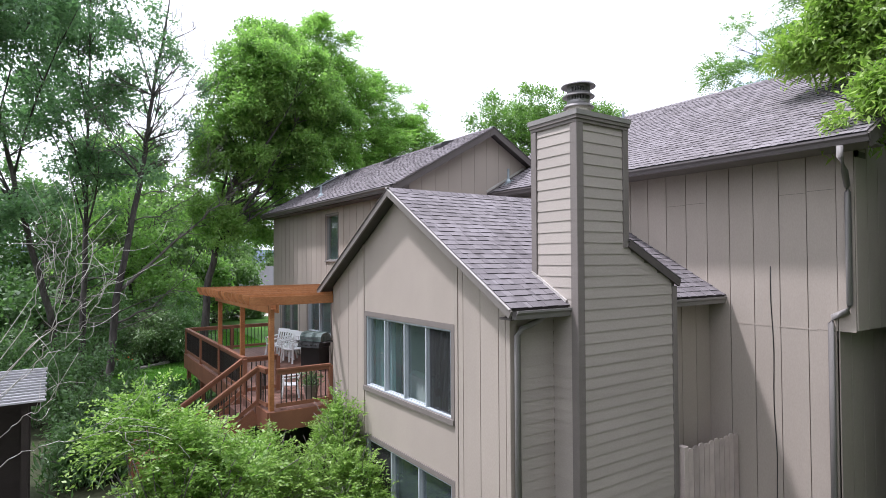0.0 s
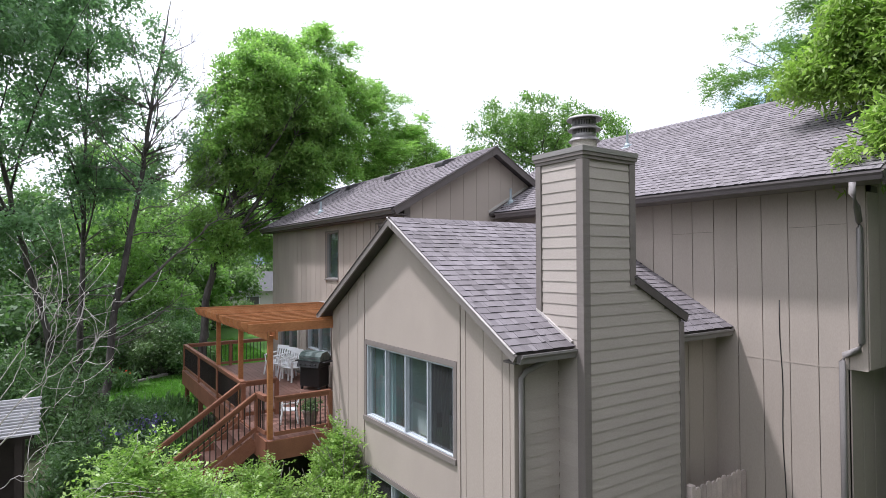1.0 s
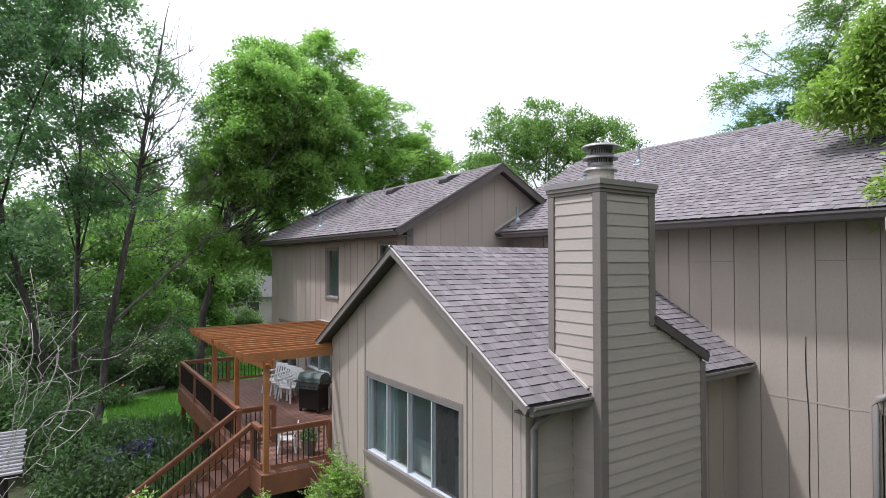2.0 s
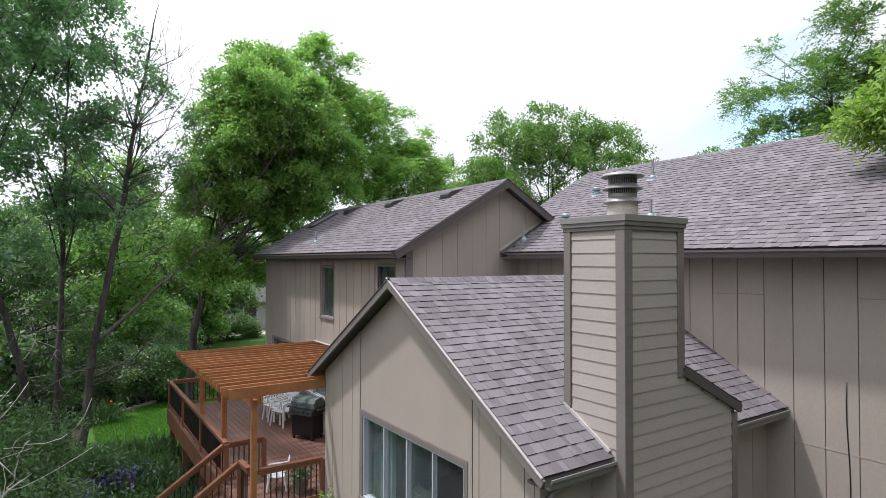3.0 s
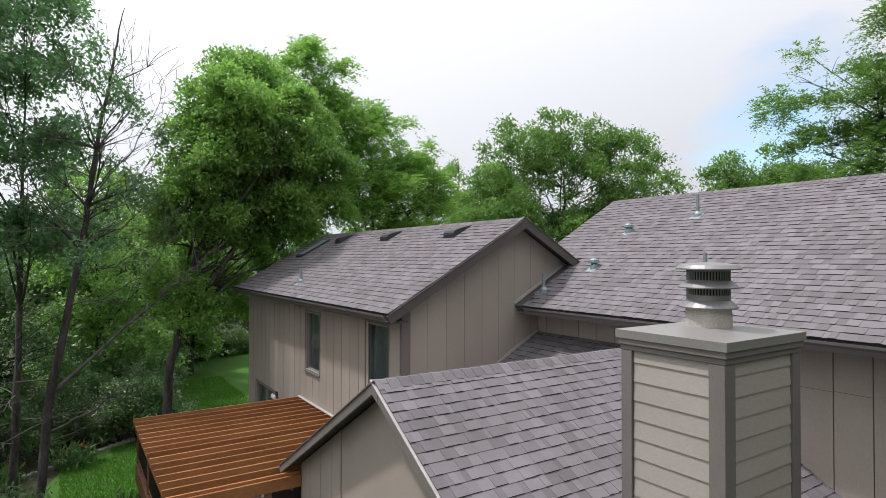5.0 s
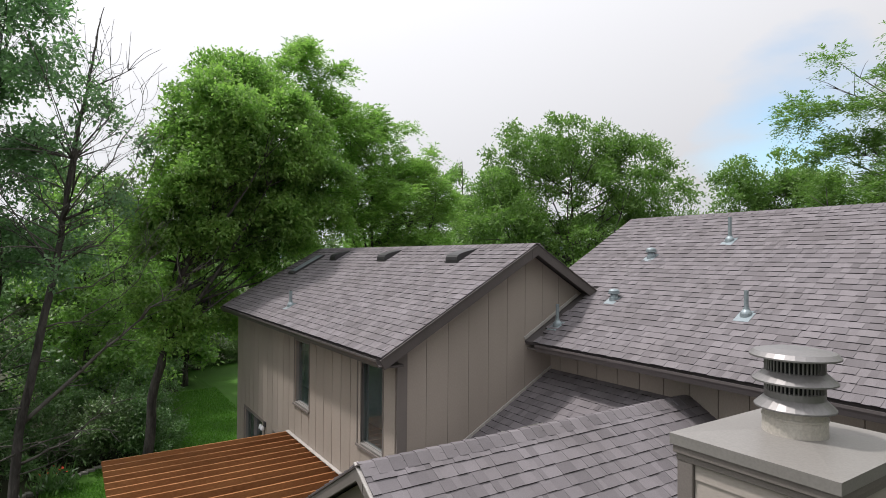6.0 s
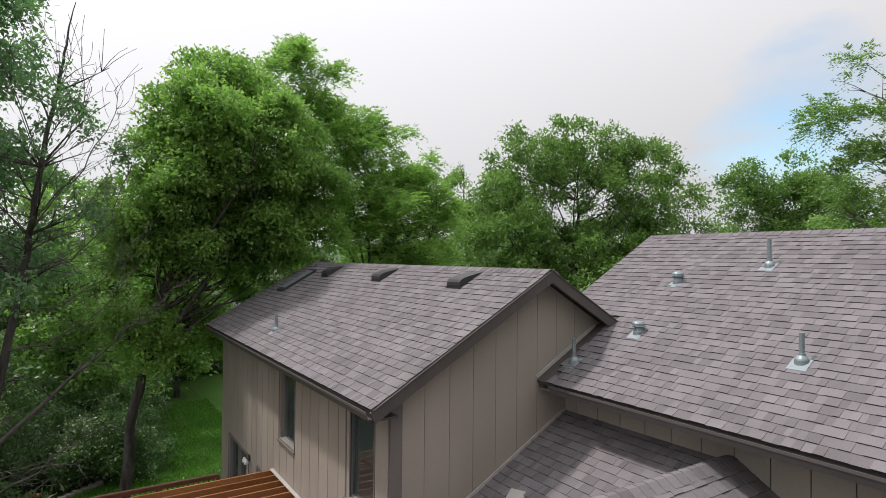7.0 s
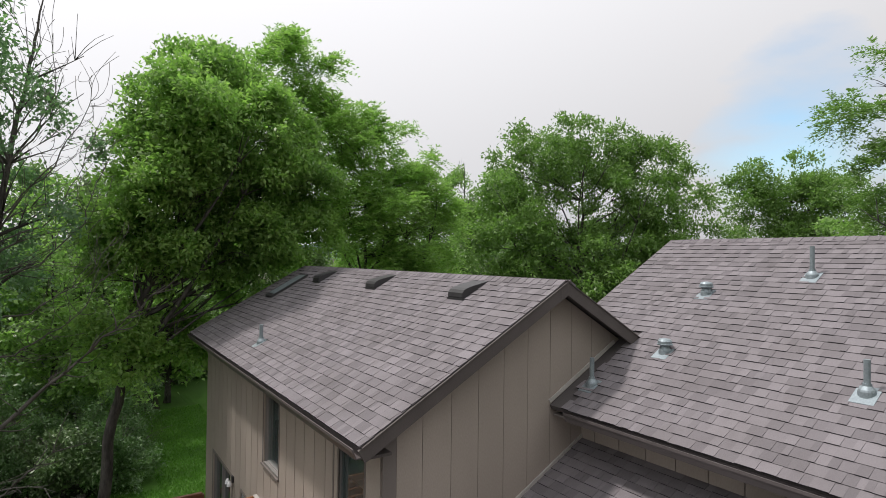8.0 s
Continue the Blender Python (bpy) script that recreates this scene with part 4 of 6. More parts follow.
for args in ((CX0 - 0.03, CY0 - 0.03, 0.95, CX0 + 0.105, CY0 + 0.095, 7.872), (CX1 - 0.085, CY0 - 0.03, 6.18, CX1 + 0.03, CY0 + 0.085, 7.872),
             (CX0 - 0.03, CY1 - 0.075, 5.62, CX0 + 0.085, CY1 + 0.03, 7.872), (CX1 - 0.085, CY1 - 0.075, 6.2, CX1 + 0.03, CY1 + 0.03, 7.872),
             (CX2 - 0.075, CY0 - 0.03, 0.95, CX2 + 0.03, CY0 + 0.085, 5.60)):
    part("corner_board", a_box(*args, bevel=0.004), TRIM, chimney, "taupe corner board")
part("frieze_board", a_box(CX0 - 0.034, CY0 - 0.034, 7.872, CX1 + 0.034, CY1 + 0.034, 7.915, bevel=0.004), TRIM, chimney)
part("cap_board", a_box(CX0 - 0.050, CY0 - 0.050, 7.915, CX1 + 0.050, CY1 + 0.050, 7.985, bevel=0.006), TRIM, chimney)
cap_bm = bmesh.new()
lo = [cap_bm.verts.new(p) for p in ((CX0 - 0.062, CY0 - 0.062, 7.968), (CX1 + 0.062, CY0 - 0.062, 7.968), (CX1 + 0.062, CY1 + 0.062, 7.968), (CX0 - 0.062, CY1 + 0.062, 7.968))]
mid_v = [cap_bm.verts.new((v.co.x, v.co.y, 8.035)) for v in lo]
top_v = [cap_bm.verts.new(p) for p in ((6.14, 4.84, 8.068), (6.48, 4.84, 8.068), (6.48, 5.18, 8.068), (6.14, 5.18, 8.068))]
for a, b in ((lo, mid_v), (mid_v, top_v)):
    for i in range(4):
        j = (i + 1) % 4
        cap_bm.faces.new((a[i], a[j], b[j], b[i]))
cap_bm.faces.new(top_v)
cap_bm.faces.new(lo[::-1])
part("chase_cover", cap_bm, CHASE, chimney, "weathered metal chase cover")
FL = (6.31, 5.01, 8.058)
part("flue_pipe", lathe(bmesh.new(), [(0.178, 0.0), (0.176, 0.10), (0.181, 0.104), (0.181, 0.114), (0.174, 0.118), (0.172, 0.17), (0.15, 0.18)], FL, 28), FLUE_PALE, chimney, "pale metal flue pipe")
# near-black core paints in the shade seen between the louvres
part("flue_core", lathe(bmesh.new(), [(0.145, 0.16), (0.145, 0.50)], FL, 20), FLUE_DARK, chimney, "flue core coloured as the shade behind the louvres")
for z, r in ((0.165, 0.222), (0.325, 0.232), (0.475, 0.248)):
    top = [(r * 0.90, z + 0.032), (r * 0.55, z + 0.05), (0.04, z + 0.055)] if z > 0.4 else [(0.168, z + 0.06), (0.15, z + 0.062)]
    part("flue_disc", lathe(bmesh.new(), [(r * 0.72, z + 0.004), (r, z - 0.004), (r, z + 0.006)] + top, FL, 28), FLUE, chimney, "round metal flue hood")
for k in range(44):
    a = 2 * math.pi * k / 44
    x, y = FL[0] + 0.160 * math.cos(a), FL[1] + 0.160 * math.sin(a)
    part("flue_louvre", bar(bmesh.new(), (x, y, FL[2] + 0.22), (x, y, FL[2] + 0.48), 0.008, 0.008), FLUE, chimney)
for z0, z1 in ((0.22, 0.268), (0.455, 0.475)):
    part("flue_band", lathe(bmesh.new(), [(0.160, z0), (0.166, z0 + 0.002), (0.166, z1 - 0.002), (0.160, z1)], FL, 28), FLUE, chimney)
# shoulder roof with its barge board
sh = roof_slab("roof", (8.05, CY0 - 0.05, 5.705), (8.05, SUN_Y0, 5.705), (CX1, SUN_Y0, 6.31), (CX1, CY0 - 0.05, 6.31), 0.03, "small shingled chimney shoulder")
shingled(sh, (8.05, CY0 - 0.05, 5.71), (0, 1, 0), (CX1 - 8.05, 0, 0.605), 0.52, 1.35, (7.5, 4.6, 5.9), 16)
part("barge_board", bar(bmesh.new(), (8.04, CY0 - 0.035, 5.64), (CX1 + 0.01, CY0 - 0.035, 6.245), 0.035, 0.105), FASCIA, chimney, "dark brown shoulder trim")
part("flashing", bar(bmesh.new(), (CX0 - 0.02, 4.78, EAVE_Z + 0.05), (CX0 - 0.02, 5.45, EAVE_Z + 0.05 + 0.67 * S_PITCH), 0.04, 0.05), DRIP, chimney, "pale step flashing")


# ---- roof vents ----
def on_plane(x, e_x, e_z, pitch):
    return e_z + pitch * (x - e_x) + 0.012


def pipe_vent(x, y, z, h, r=0.030):
    pipe = part("vent_pipe", lathe(bmesh.new(), [(r, -0.05), (r, h), (r * 0.8, h)], (x, y, z), 14), VENT, house, "grey metal vent pipe on the roof")
    part("vent_boot", lathe(bmesh.new(), [(0.085, -0.06), (0.078, 0.03), (0.070, 0.05), (r + 0.012, 0.085), (r + 0.01, 0.11)], (x, y, z), 16), VENT, pipe)
    bm = bmesh.new()
    for dx in (-0.15, 0.08):
        for dy in (-0.105, 0.105):
            bm.verts.new((x + dx, y + dy, z + dx * 0.56 + 0.013))
    bm.verts.ensure_lookup_table()
    v = bm.verts
    bm.faces.new((v[0], v[1], v[3], v[2]))
    ext = bmesh.ops.extrude_face_region(bm, geom=list(bm.faces))
    bmesh.ops.translate(bm, vec=(0, 0, 0.006), verts=[e for e in ext["geom"] if isinstance(e, bmesh.types.BMVert)])
    part("vent_flashing", bm, VENT, pipe)
    return pipe


def cap_vent(x, y, z):
    base = pipe_vent(x, y, z, 0.09, 0.045)
    part("vent_hood", lathe(bmesh.new(), [(0.055, 0.085), (0.100, 0.10), (0.104, 0.112), (0.092, 0.116), (0.090, 0.150), (0.070, 0.176), (0.015, 0.186)], (x, y, z), 18), VENT, base)


def box_vent(x, y, z, k=0.98):
    hood = [(-0.23, -0.135), (-0.25, -0.08), (-0.245, -0.02), (-0.21, 0.025), (-0.15, 0.055), (-0.05, 0.085), (0.12, 0.125), (0.26, 0.155), (0.26, 0.13)]
    v = part("roof_vent", prism(bmesh.new(), [(x + k * dx, z + k * dz) for dx, dz in hood], "y", y - 0.19 * k, y + 0.19 * k), VENT_DARK, house, "dark low-profile roof vent")
    part("vent_lip", a_box(x - 0.255 * k, y - 0.21 * k, z - 0.125 * k, x - 0.20 * k, y + 0.21 * k, z - 0.10 * k), VENT_DARK, v)


mz = lambda x: on_plane(x, M_EAVE_X, M_EAVE_Z, M_PITCH)
fz = lambda x: on_plane(x, F_EAVE_X, F_EAVE_Z, F_PITCH)
cap_vent(11.60, 9.98, mz(11.60))
cap_vent(10.30, 9.75, mz(10.30))
pipe_vent(12.12, 8.77, mz(12.12), 0.42)
pipe_vent(10.19, 7.43, mz(10.19), 0.34)
pipe_vent(9.50, 10.28, mz(9.50), 0.36)
pipe_vent(6.70, 15.80, fz(6.70), 0.34, 0.035)
for y in (11.98, 14.85, 17.70):
    box_vent(8.70, y, fz(8.70))
sky_bm = bmesh.new()
bar(sky_bm, (7.75, 19.0, fz(7.75) + 0.03), (8.65, 19.0, fz(8.65) + 0.03), 0.5, 0.07)
skylight = part("skylight", sky_bm, VENT_DARK, house, "dark-framed roof skylight")
sky_bm = bmesh.new()
bar(sky_bm, (7.82, 19.0, fz(7.82) + 0.072), (8.58, 19.0, fz(8.58) + 0.072), 0.4, 0.012)
part("skylight_glass", sky_bm, VENT, skylight)


# ---- deck, railings, steps, pergola ----
DECK_Z = 2.95
DX0, DX1, DY0, DY1 = 3.60, FAR_X - 0.03, 10.90, 20.05
deck = thing("deck", "raised red-brown stained wooden deck beside the house", "deck")
PLANK = 0.142
k = 0
while DX0 + k * PLANK < DX1 - 0.03:
    x0 = DX0 + k * PLANK
    part("plank", a_box(x0 + 0.003, DY0 - 0.02, DECK_Z - 0.03, min(x0 + PLANK - 0.004, DX1), DY1, DECK_Z), DECK_WOOD, deck)
    k += 1
part("deck_frame", a_box(DX0 + 0.04, DY0 + 0.04, DECK_Z - 0.06, DX1, DY1 - 0.04, DECK_Z - 0.032), DARK_WOOD, deck)
part("skirt_board", a_box(DX0 - 0.04, DY0 - 0.02, DECK_Z - 0.46, DX0 + 0.0, DY1 + 0.02, DECK_Z - 0.005), RAIL_WOOD, deck, "brown stained deck skirt")
part("skirt_board", a_box(DX0, DY0 - 0.06, DECK_Z - 0.40, SUN_X - 0.02, DY0 - 0.02, DECK_Z - 0.005), RAIL_WOOD, deck, "brown stained deck skirt")
part("skirt_board", a_box(DX0, DY1, DECK_Z - 0.40, DX1, DY1 + 0.04, DECK_Z - 0.005), RAIL_WOOD, deck, "brown stained deck skirt")
for x, y in ((3.70, 13.2), (3.70, 15.5), (3.70, 17.8), (3.70, 19.95), (6.3, 19.95), (5.2, 15.5)):
    part("deck_post", a_box(x - 0.06, y - 0.06, 0.95, x + 0.06, y + 0.06, DECK_Z - 0.06), RAIL_WOOD, deck)


def railing(p, q, posts, label, height=0.83, spacing=0.118, group="deck railings"):
    """A run of railing from p to q on the floor line: rails, balusters, newel posts."""
    p, q = Vector(p), Vector(q)
    r = thing("railing", label, "railing", group=group)
    up = Vector((0, 0, 1))
    part("top_rail", bar(bmesh.new(), p + up * height, q + up * height, 0.10, 0.045), RAIL_WOOD, r)
    part("upper_rail", bar(bmesh.new(), p + up * (height - 0.06), q + up * (height - 0.06), 0.04, 0.075), RAIL_WOOD, r)
    part("bottom_rail", bar(bmesh.new(), p + up * 0.10, q + up * 0.10, 0.04, 0.08), RAIL_WOOD, r)
    n = int((q - p).length / spacing)
    for i in range(1, n):
        c = p + (q - p) * i / n
        part("baluster", bar(bmesh.new(), c + up * 0.10, c + up * (height - 0.06), 0.019, 0.019), BALUSTER, r, "black metal baluster")
    for f in posts:
        c = p + (q - p) * f
        part("newel_post", a_box(c.x - 0.045, c.y - 0.045, c.z - 0.30, c.x + 0.045, c.y + 0.045, c.z + height - 0.02, bevel=0.004), RAIL_WOOD, r)
    return r


railing((3.63, 20.02, DECK_Z), (3.63, 12.80, DECK_Z), (0, 0.33, 0.66, 1), "long brown railing with black balusters along the deck edge", spacing=0.10)
railing((3.70, 20.02, DECK_Z), (6.50, 20.02, DECK_Z), (0.5, 1), "brown railing with black balusters at the deck end")
railing((3.76, 10.94, DECK_Z), (4.95, 10.94, DECK_Z), (1,), "short brown railing with black balusters beside the sunroom", spacing=0.10)
railing((3.63, 11.10, DECK_Z), (3.60, 11.60, DECK_Z), (1,), "short brown railing beside the steps", spacing=0.10)
railing((3.68, 12.80, DECK_Z), (4.40, 12.80, DECK_Z), (1,), "short brown return railing beside the steps", spacing=0.10)
# steps
steps = thing("steps", "brown wooden steps from the deck to the garden", "steps")
RISE, GO, N_STEP = 0.19, 0.28, 9
for i in range(N_STEP - 1):
    z = DECK_Z - RISE * (i + 1)
    x = DX0 - 0.04 - GO * i
    part("tread", a_box(x - GO - 0.02, 11.62, z - 0.035, x, 12.76, z), DECK_WOOD, steps)
    part("riser", a_box(x - 0.02, 11.64, z, x - 0.002, 12.74, z + RISE - 0.036), DECK_WOOD, steps)
foot = Vector((DX0 - 0.04 - GO * (N_STEP - 1), 0, DECK_Z - RISE * (N_STEP - 1)))
for y in (11.59, 12.79):
    part("stringer", bar(bmesh.new(), (DX0 - 0.04, y, DECK_Z - 0.20), (foot.x, y, foot.z - 0.20), 0.045, 0.30), RAIL_WOOD, steps)
railing((3.56, 11.59, DECK_Z - 0.02), (foot.x, 11.59, foot.z - 0.02), (1,), "sloping brown stair railing with black balusters", spacing=0.13)
railing((3.56, 12.79, DECK_Z - 0.02), (foot.x, 12.79, foot.z - 0.02), (1,), "sloping brown stair railing with black balusters", spacing=0.13)

pergola = thing("pergola", "cedar-stained pergola with close slats over the deck", "pergola")
for y in (10.98, 13.20, 15.45):
    part("post", a_box(3.625, y - 0.05, 0.95 if y < 11 else DECK_Z, 3.725, y + 0.05, 5.04, bevel=0.006), CEDAR, pergola)
for x in (3.575, 3.745):
    part("beam", a_box(x, 10.80, 4.96, x + 0.035, 15.60, 5.15, bevel=0.004), CEDAR, pergola)
part("flashing", a_box(FAR_X - 0.10, 11.15, 5.347, FAR_X - 0.03, 15.45, 5.362), DRIP, pergola, "pale metal flashing along the house wall")
part("ledger", a_box(FAR_X - 0.065, 11.15, 5.0, FAR_X - 0.02, 15.6, 5.15), CEDAR, pergola)
N_SLAT = 16
for i in range(N_SLAT):
    y = 10.90 + (15.42 - 10.90) * i / (N_SLAT - 1)
    end = SUN_X - 0.03 if y < 11.12 else FAR_X - 0.03
    part("slat", prism(bmesh.new(), [(3.08, 5.27), (3.16, 5.15), (end, 5.15), (end, 5.345), (3.08, 5.345)], "y", y - 0.018, y + 0.018), CEDAR, pergola)
part("fascia_slat", a_box(3.20, 10.83, 5.12, SUN_X - 0.03, 10.87, 5.30), CEDAR, pergola)


# ---- things on the deck ----
def resin_chair():
    c = thing("garden_chair", "white resin garden chair on the deck", "chair", group="white garden chairs")
    part("seat", prism(bmesh.new(), [(-0.24, 0.40), (0.22, 0.38), (0.24, 0.41), (0.0, 0.405), (-0.22, 0.43), (-0.25, 0.42)], "x", -0.23, 0.23), PLASTIC, c)
    back = part("backrest", prism(bmesh.new(), [(0.315, 0.76), (0.335, 0.76), (0.365, 0.86), (0.345, 0.87)], "x", -0.24, 0.24), PLASTIC, c)
    for i in range(5):
        x = -0.19 + i * 0.095
        part("back_slat", bar(bmesh.new(), (x, 0.22, 0.40), (x * 1.05, 0.325, 0.77), 0.05, 0.016), PLASTIC, back)
    for sx in (-1, 1):
        for sy, lean in ((-0.2, -0.05), (0.22, 0.07)):
            part("leg", bar(bmesh.new(), (sx * 0.22, sy, 0.42), (sx * 0.26, sy + lean, 0.0), 0.05, 0.04), PLASTIC, c)
        arm = bmesh.new()
        bar(arm, (sx * 0.25, -0.24, 0.62), (sx * 0.25, 0.30, 0.66), 0.055, 0.03)
        bar(arm, (sx * 0.25, -0.22, 0.61), (sx * 0.235, -0.2, 0.42), 0.045, 0.03)
        part("armrest", arm, PLASTIC, c)
    return c


chair = resin_chair()
chair.matrix_basis = pose(5.98, 16.30, DECK_Z, 0, 0, -66)
for x, y, a in ((6.02, 16.66, -68), (5.98, 17.04, -70), (5.92, 17.62, -62)):
    copy_thing(chair, pose(x, y, DECK_Z, 0, 0, a))
low_chair = copy_thing(chair, pose(4.42, 12.0, DECK_Z, 0, 0, -110) @ Matrix.Scale(0.70, 4))
low_chair["label"] = "white resin garden chair behind the short railing"


def gas_grill(at):
    g = thing("gas_grill", "black gas grill with a grey-green cover over its lid", "grill")
    bm = bmesh.new()
    box(bm, -0.36, -0.25, 0.10, 0.36, 0.25, 0.70, bevel=0.015)
    part("cabinet", bm, BLACK, g)
    part("control_panel", prism(bmesh.new(), [(-0.36, 0.70), (-0.25, 0.70), (-0.25, 0.86), (-0.30, 0.86)], "x", -0.40, 0.40), BLACK, g, "black control panel")
    part("firebox", a_box(-0.40, -0.25, 0.70, 0.40, 0.26, 0.88, bevel=0.01), BLACK, g)
    lid = part("lid", prism(bmesh.new(), [(-0.25, 0.88), (-0.24, 1.02), (-0.15, 1.12), (0.10, 1.15), (0.24, 1.05), (0.26, 0.88)], "x", -0.40, 0.40), COVER, g, "crumpled grey-green cover")
    part("handle", bar(bmesh.new(), (-0.30, -0.30, 0.97), (0.30, -0.30, 0.97), 0.025, 0.025), STEEL, lid, "steel handle")
    for sx in (-1, 1):
        part("side_shelf", a_box(min(sx * 0.40, sx * 0.58), -0.22, 0.84, max(sx * 0.40, sx * 0.58), 0.22, 0.875, bevel=0.008), BLACK, g)
        for sy in (-0.2, 0.2):
            part("caster", lathe(bmesh.new(), [(0.03, 0.0), (0.045, 0.03), (0.045, 0.07), (0.03, 0.10)], (sx * 0.32, sy, 0), 12), BLACK, g)
    for k in range(4):
        part("knob", lathe(bmesh.new(), [(0.028, 0), (0.026, 0.03), (0.01, 0.034)], (-0.27 + 0.18 * k, -0.335, 0.765), 12), BLACK, g)
    g.matrix_basis = at
    return g


gas_grill(pose(6.14, 14.86, DECK_Z, 0, 0, -59) @ Matrix.Scale(0.92, 4))


def planter(x, y, r, h, label, mat_leaf, seed):
    p = thing("potted_plant", label, "plant pot", (x, y, DECK_Z))
    part("pot", lathe(bmesh.new(), [(r * 0.7, 0), (r, h * 0.85), (r * 1.08, h * 0.86), (r * 1.08, h), (r * 0.9, h), (r * 0.88, h * 0.9)], (0, 0, 0), 18), POT, p)
    rng = np.random.default_rng(seed)
    n = 220
    base = rng.normal(size=(n, 3)) * (r * 0.7, r * 0.7, 0.10) + (0, 0, h + 0.10)
    ob = new("foliage", leaves_mesh("foliage", base, rng.normal(size=(n, 3)) + (0, 0, 0.8), rng.uniform(0.06, 0.13, n), 0.5, mat_leaf, rng))
    ob.parent = p


planter(4.75, 11.55, 0.17, 0.32, "round glazed pot with a low plant", LEAF_PALE, 5)

wall_lamp = thing("wall_lamp", "small white floodlight on the far wing wall", "wall lamp")
part("base", a_box(FAR_X - 0.06, 17.18, 4.98, FAR_X - 0.018, 17.28, 5.10), VENT_DARK, wall_lamp)
for dy in (-0.06, 0.06):
    part("lamp_head", lathe(bmesh.new(), [(0.018, 0.0), (0.045, -0.05), (0.050, -0.10), (0.04, -0.105)], (FAR_X - 0.12, 17.23 + dy * 1.3, 5.04), 14), PLASTIC, wall_lamp)

# ---- arbour, fence and garden edging ----
arbour = thing("arbour", "dark garden arbour with silvery slatted roof", "arbour")
for i in range(13):
    f = i / 12
    y, z = 11.40 + 1.32 * f, 3.63 + 0.34 * f
    part("roof_slat", bar(bmesh.new(), (-2.9, y, z), (-0.12 - 0.02 * (i % 2), y, z), 0.085, 0.03), GREY_WOOD, arbour)
for y, z in ((11.55, 3.58), (12.55, 3.84)):
    part("beam", bar(bmesh.new(), (-2.8, y, z), (-0.2, y, z), 0.05, 0.12), DARK_WOOD, arbour)
    for x in (-0.42, -2.6):
        part("post", a_box(x - 0.05, y - 0.05, 1.0, x + 0.05, y + 0.05, z), DARK_WOOD, arbour)
part("back_panel", a_box(-2.65, 12.60, 1.05, -0.4, 12.64, 3.5), DARK_WOOD, arbour)
part("bench_seat", a_box(-2.5, 12.0, 1.52, -0.55, 12.5, 1.58), DARK_WOOD, arbour)
for x in (-2.3, -0.7):
    part("bench_leg", a_box(x - 0.04, 12.05, 1.02, x + 0.04, 12.45, 1.52), DARK_WOOD, arbour)

fence = thing("fence", "short pale weathered picket fence beside the chimney", "fence")
part("post", a_box(8.02, 4.50, 1.0, 8.13, 4.61, 3.12, bevel=0.006), FENCE_WOOD, fence)
for i in range(10):
    x = 8.16 + 0.145 * i
    h = 3.06 + 0.015 * ((i * 7) % 3)
    part("picket", prism(bmesh.new(), [(x, 1.1), (x + 0.13, 1.1), (x + 0.13, h - 0.04), (x + 0.10, h), (x + 0.03, h), (x, h - 0.04)], "y", 4.52, 4.545), FENCE_WOOD, fence)
for z in (1.6, 2.7):
    part("fence_rail", a_box(8.13, 4.545, z, 9.62, 4.585, z + 0.08), FENCE_WOOD, fence)

edging = thing("garden_edging", "low stone edging along the lawn", "edging")
for i in range(16):
    f = i / 15
    x, y = 0.9 + 3.2 * f, 25.3 + 2.3 * f
    part("edging_stone", a_box(x - 0.13, y - 0.10, ground_z(x, y) - 0.05, x + 0.13, y + 0.10, ground_z(x, y) + 0.13, bevel=0.02), STONE, edging)


# ---- neighbouring house ----
def neighbour():
    h = thing("neighbour_house", "pale low neighbouring house behind the trees", "house")
    z = ground_z(14, 53)
    part("wall", a_box(6, 51, z - 0.3, 26, 58, z + 2.7), NEIGHBOUR, h)
    part("roof", prism(bmesh.new(), [(50.4, z + 2.6), (58.6, z + 2.6), (54.5, z + 4.3)], "x", 5.4, 26.6), NEIGHBOUR_ROOF, h, "grey shingled roof")
    for x in (8.2, 11.0, 14.5, 18.0, 22.0):
        w = part("window", a_box(x - 0.6, 50.94, z + 0.9, x + 0.6, 50.99, z + 2.2), WINDOW_WHITE, h)
        part("pane", a_box(x - 0.52, 50.925, z + 0.98, x + 0.52, 50.935, z + 2.12), VENT_DARK, w)


neighbour()


# ---- plants ----
def spray(rng, centers, outward, twigs, per_twig, reach, leaf, droop, width):
    """Leaves set along short twigs that fan out from each clump centre."""
    n = len(centers)
    tdir = unit(rng.normal(size=(n, twigs, 3)) + outward[:, None, :] * 0.9 + np.array((0, 0, 0.15)))
    tlen = reach * rng.uniform(0.55, 1.15, size=(n, twigs, 1, 1))
    s = (np.arange(per_twig) + 0.6)[None, None, :, None] / per_twig
    jitter = rng.normal(size=(n, twigs, per_twig, 3)) * leaf * 0.55
    base = centers[:, None, None, :] + tdir[:, :, None, :] * tlen * s + jitter
    base[..., 2] -= droop * (s[..., 0] ** 2) * tlen[..., 0]
    ldir = tdir[:, :, None, :] * 0.7 + rng.normal(size=base.shape) * 0.75 + np.array((0, 0, -droop))
    base, ldir = base.reshape(-1, 3), ldir.reshape(-1, 3)
    size = leaf * rng.uniform(0.6, 1.25, len(base))
    return base, ldir, size, width


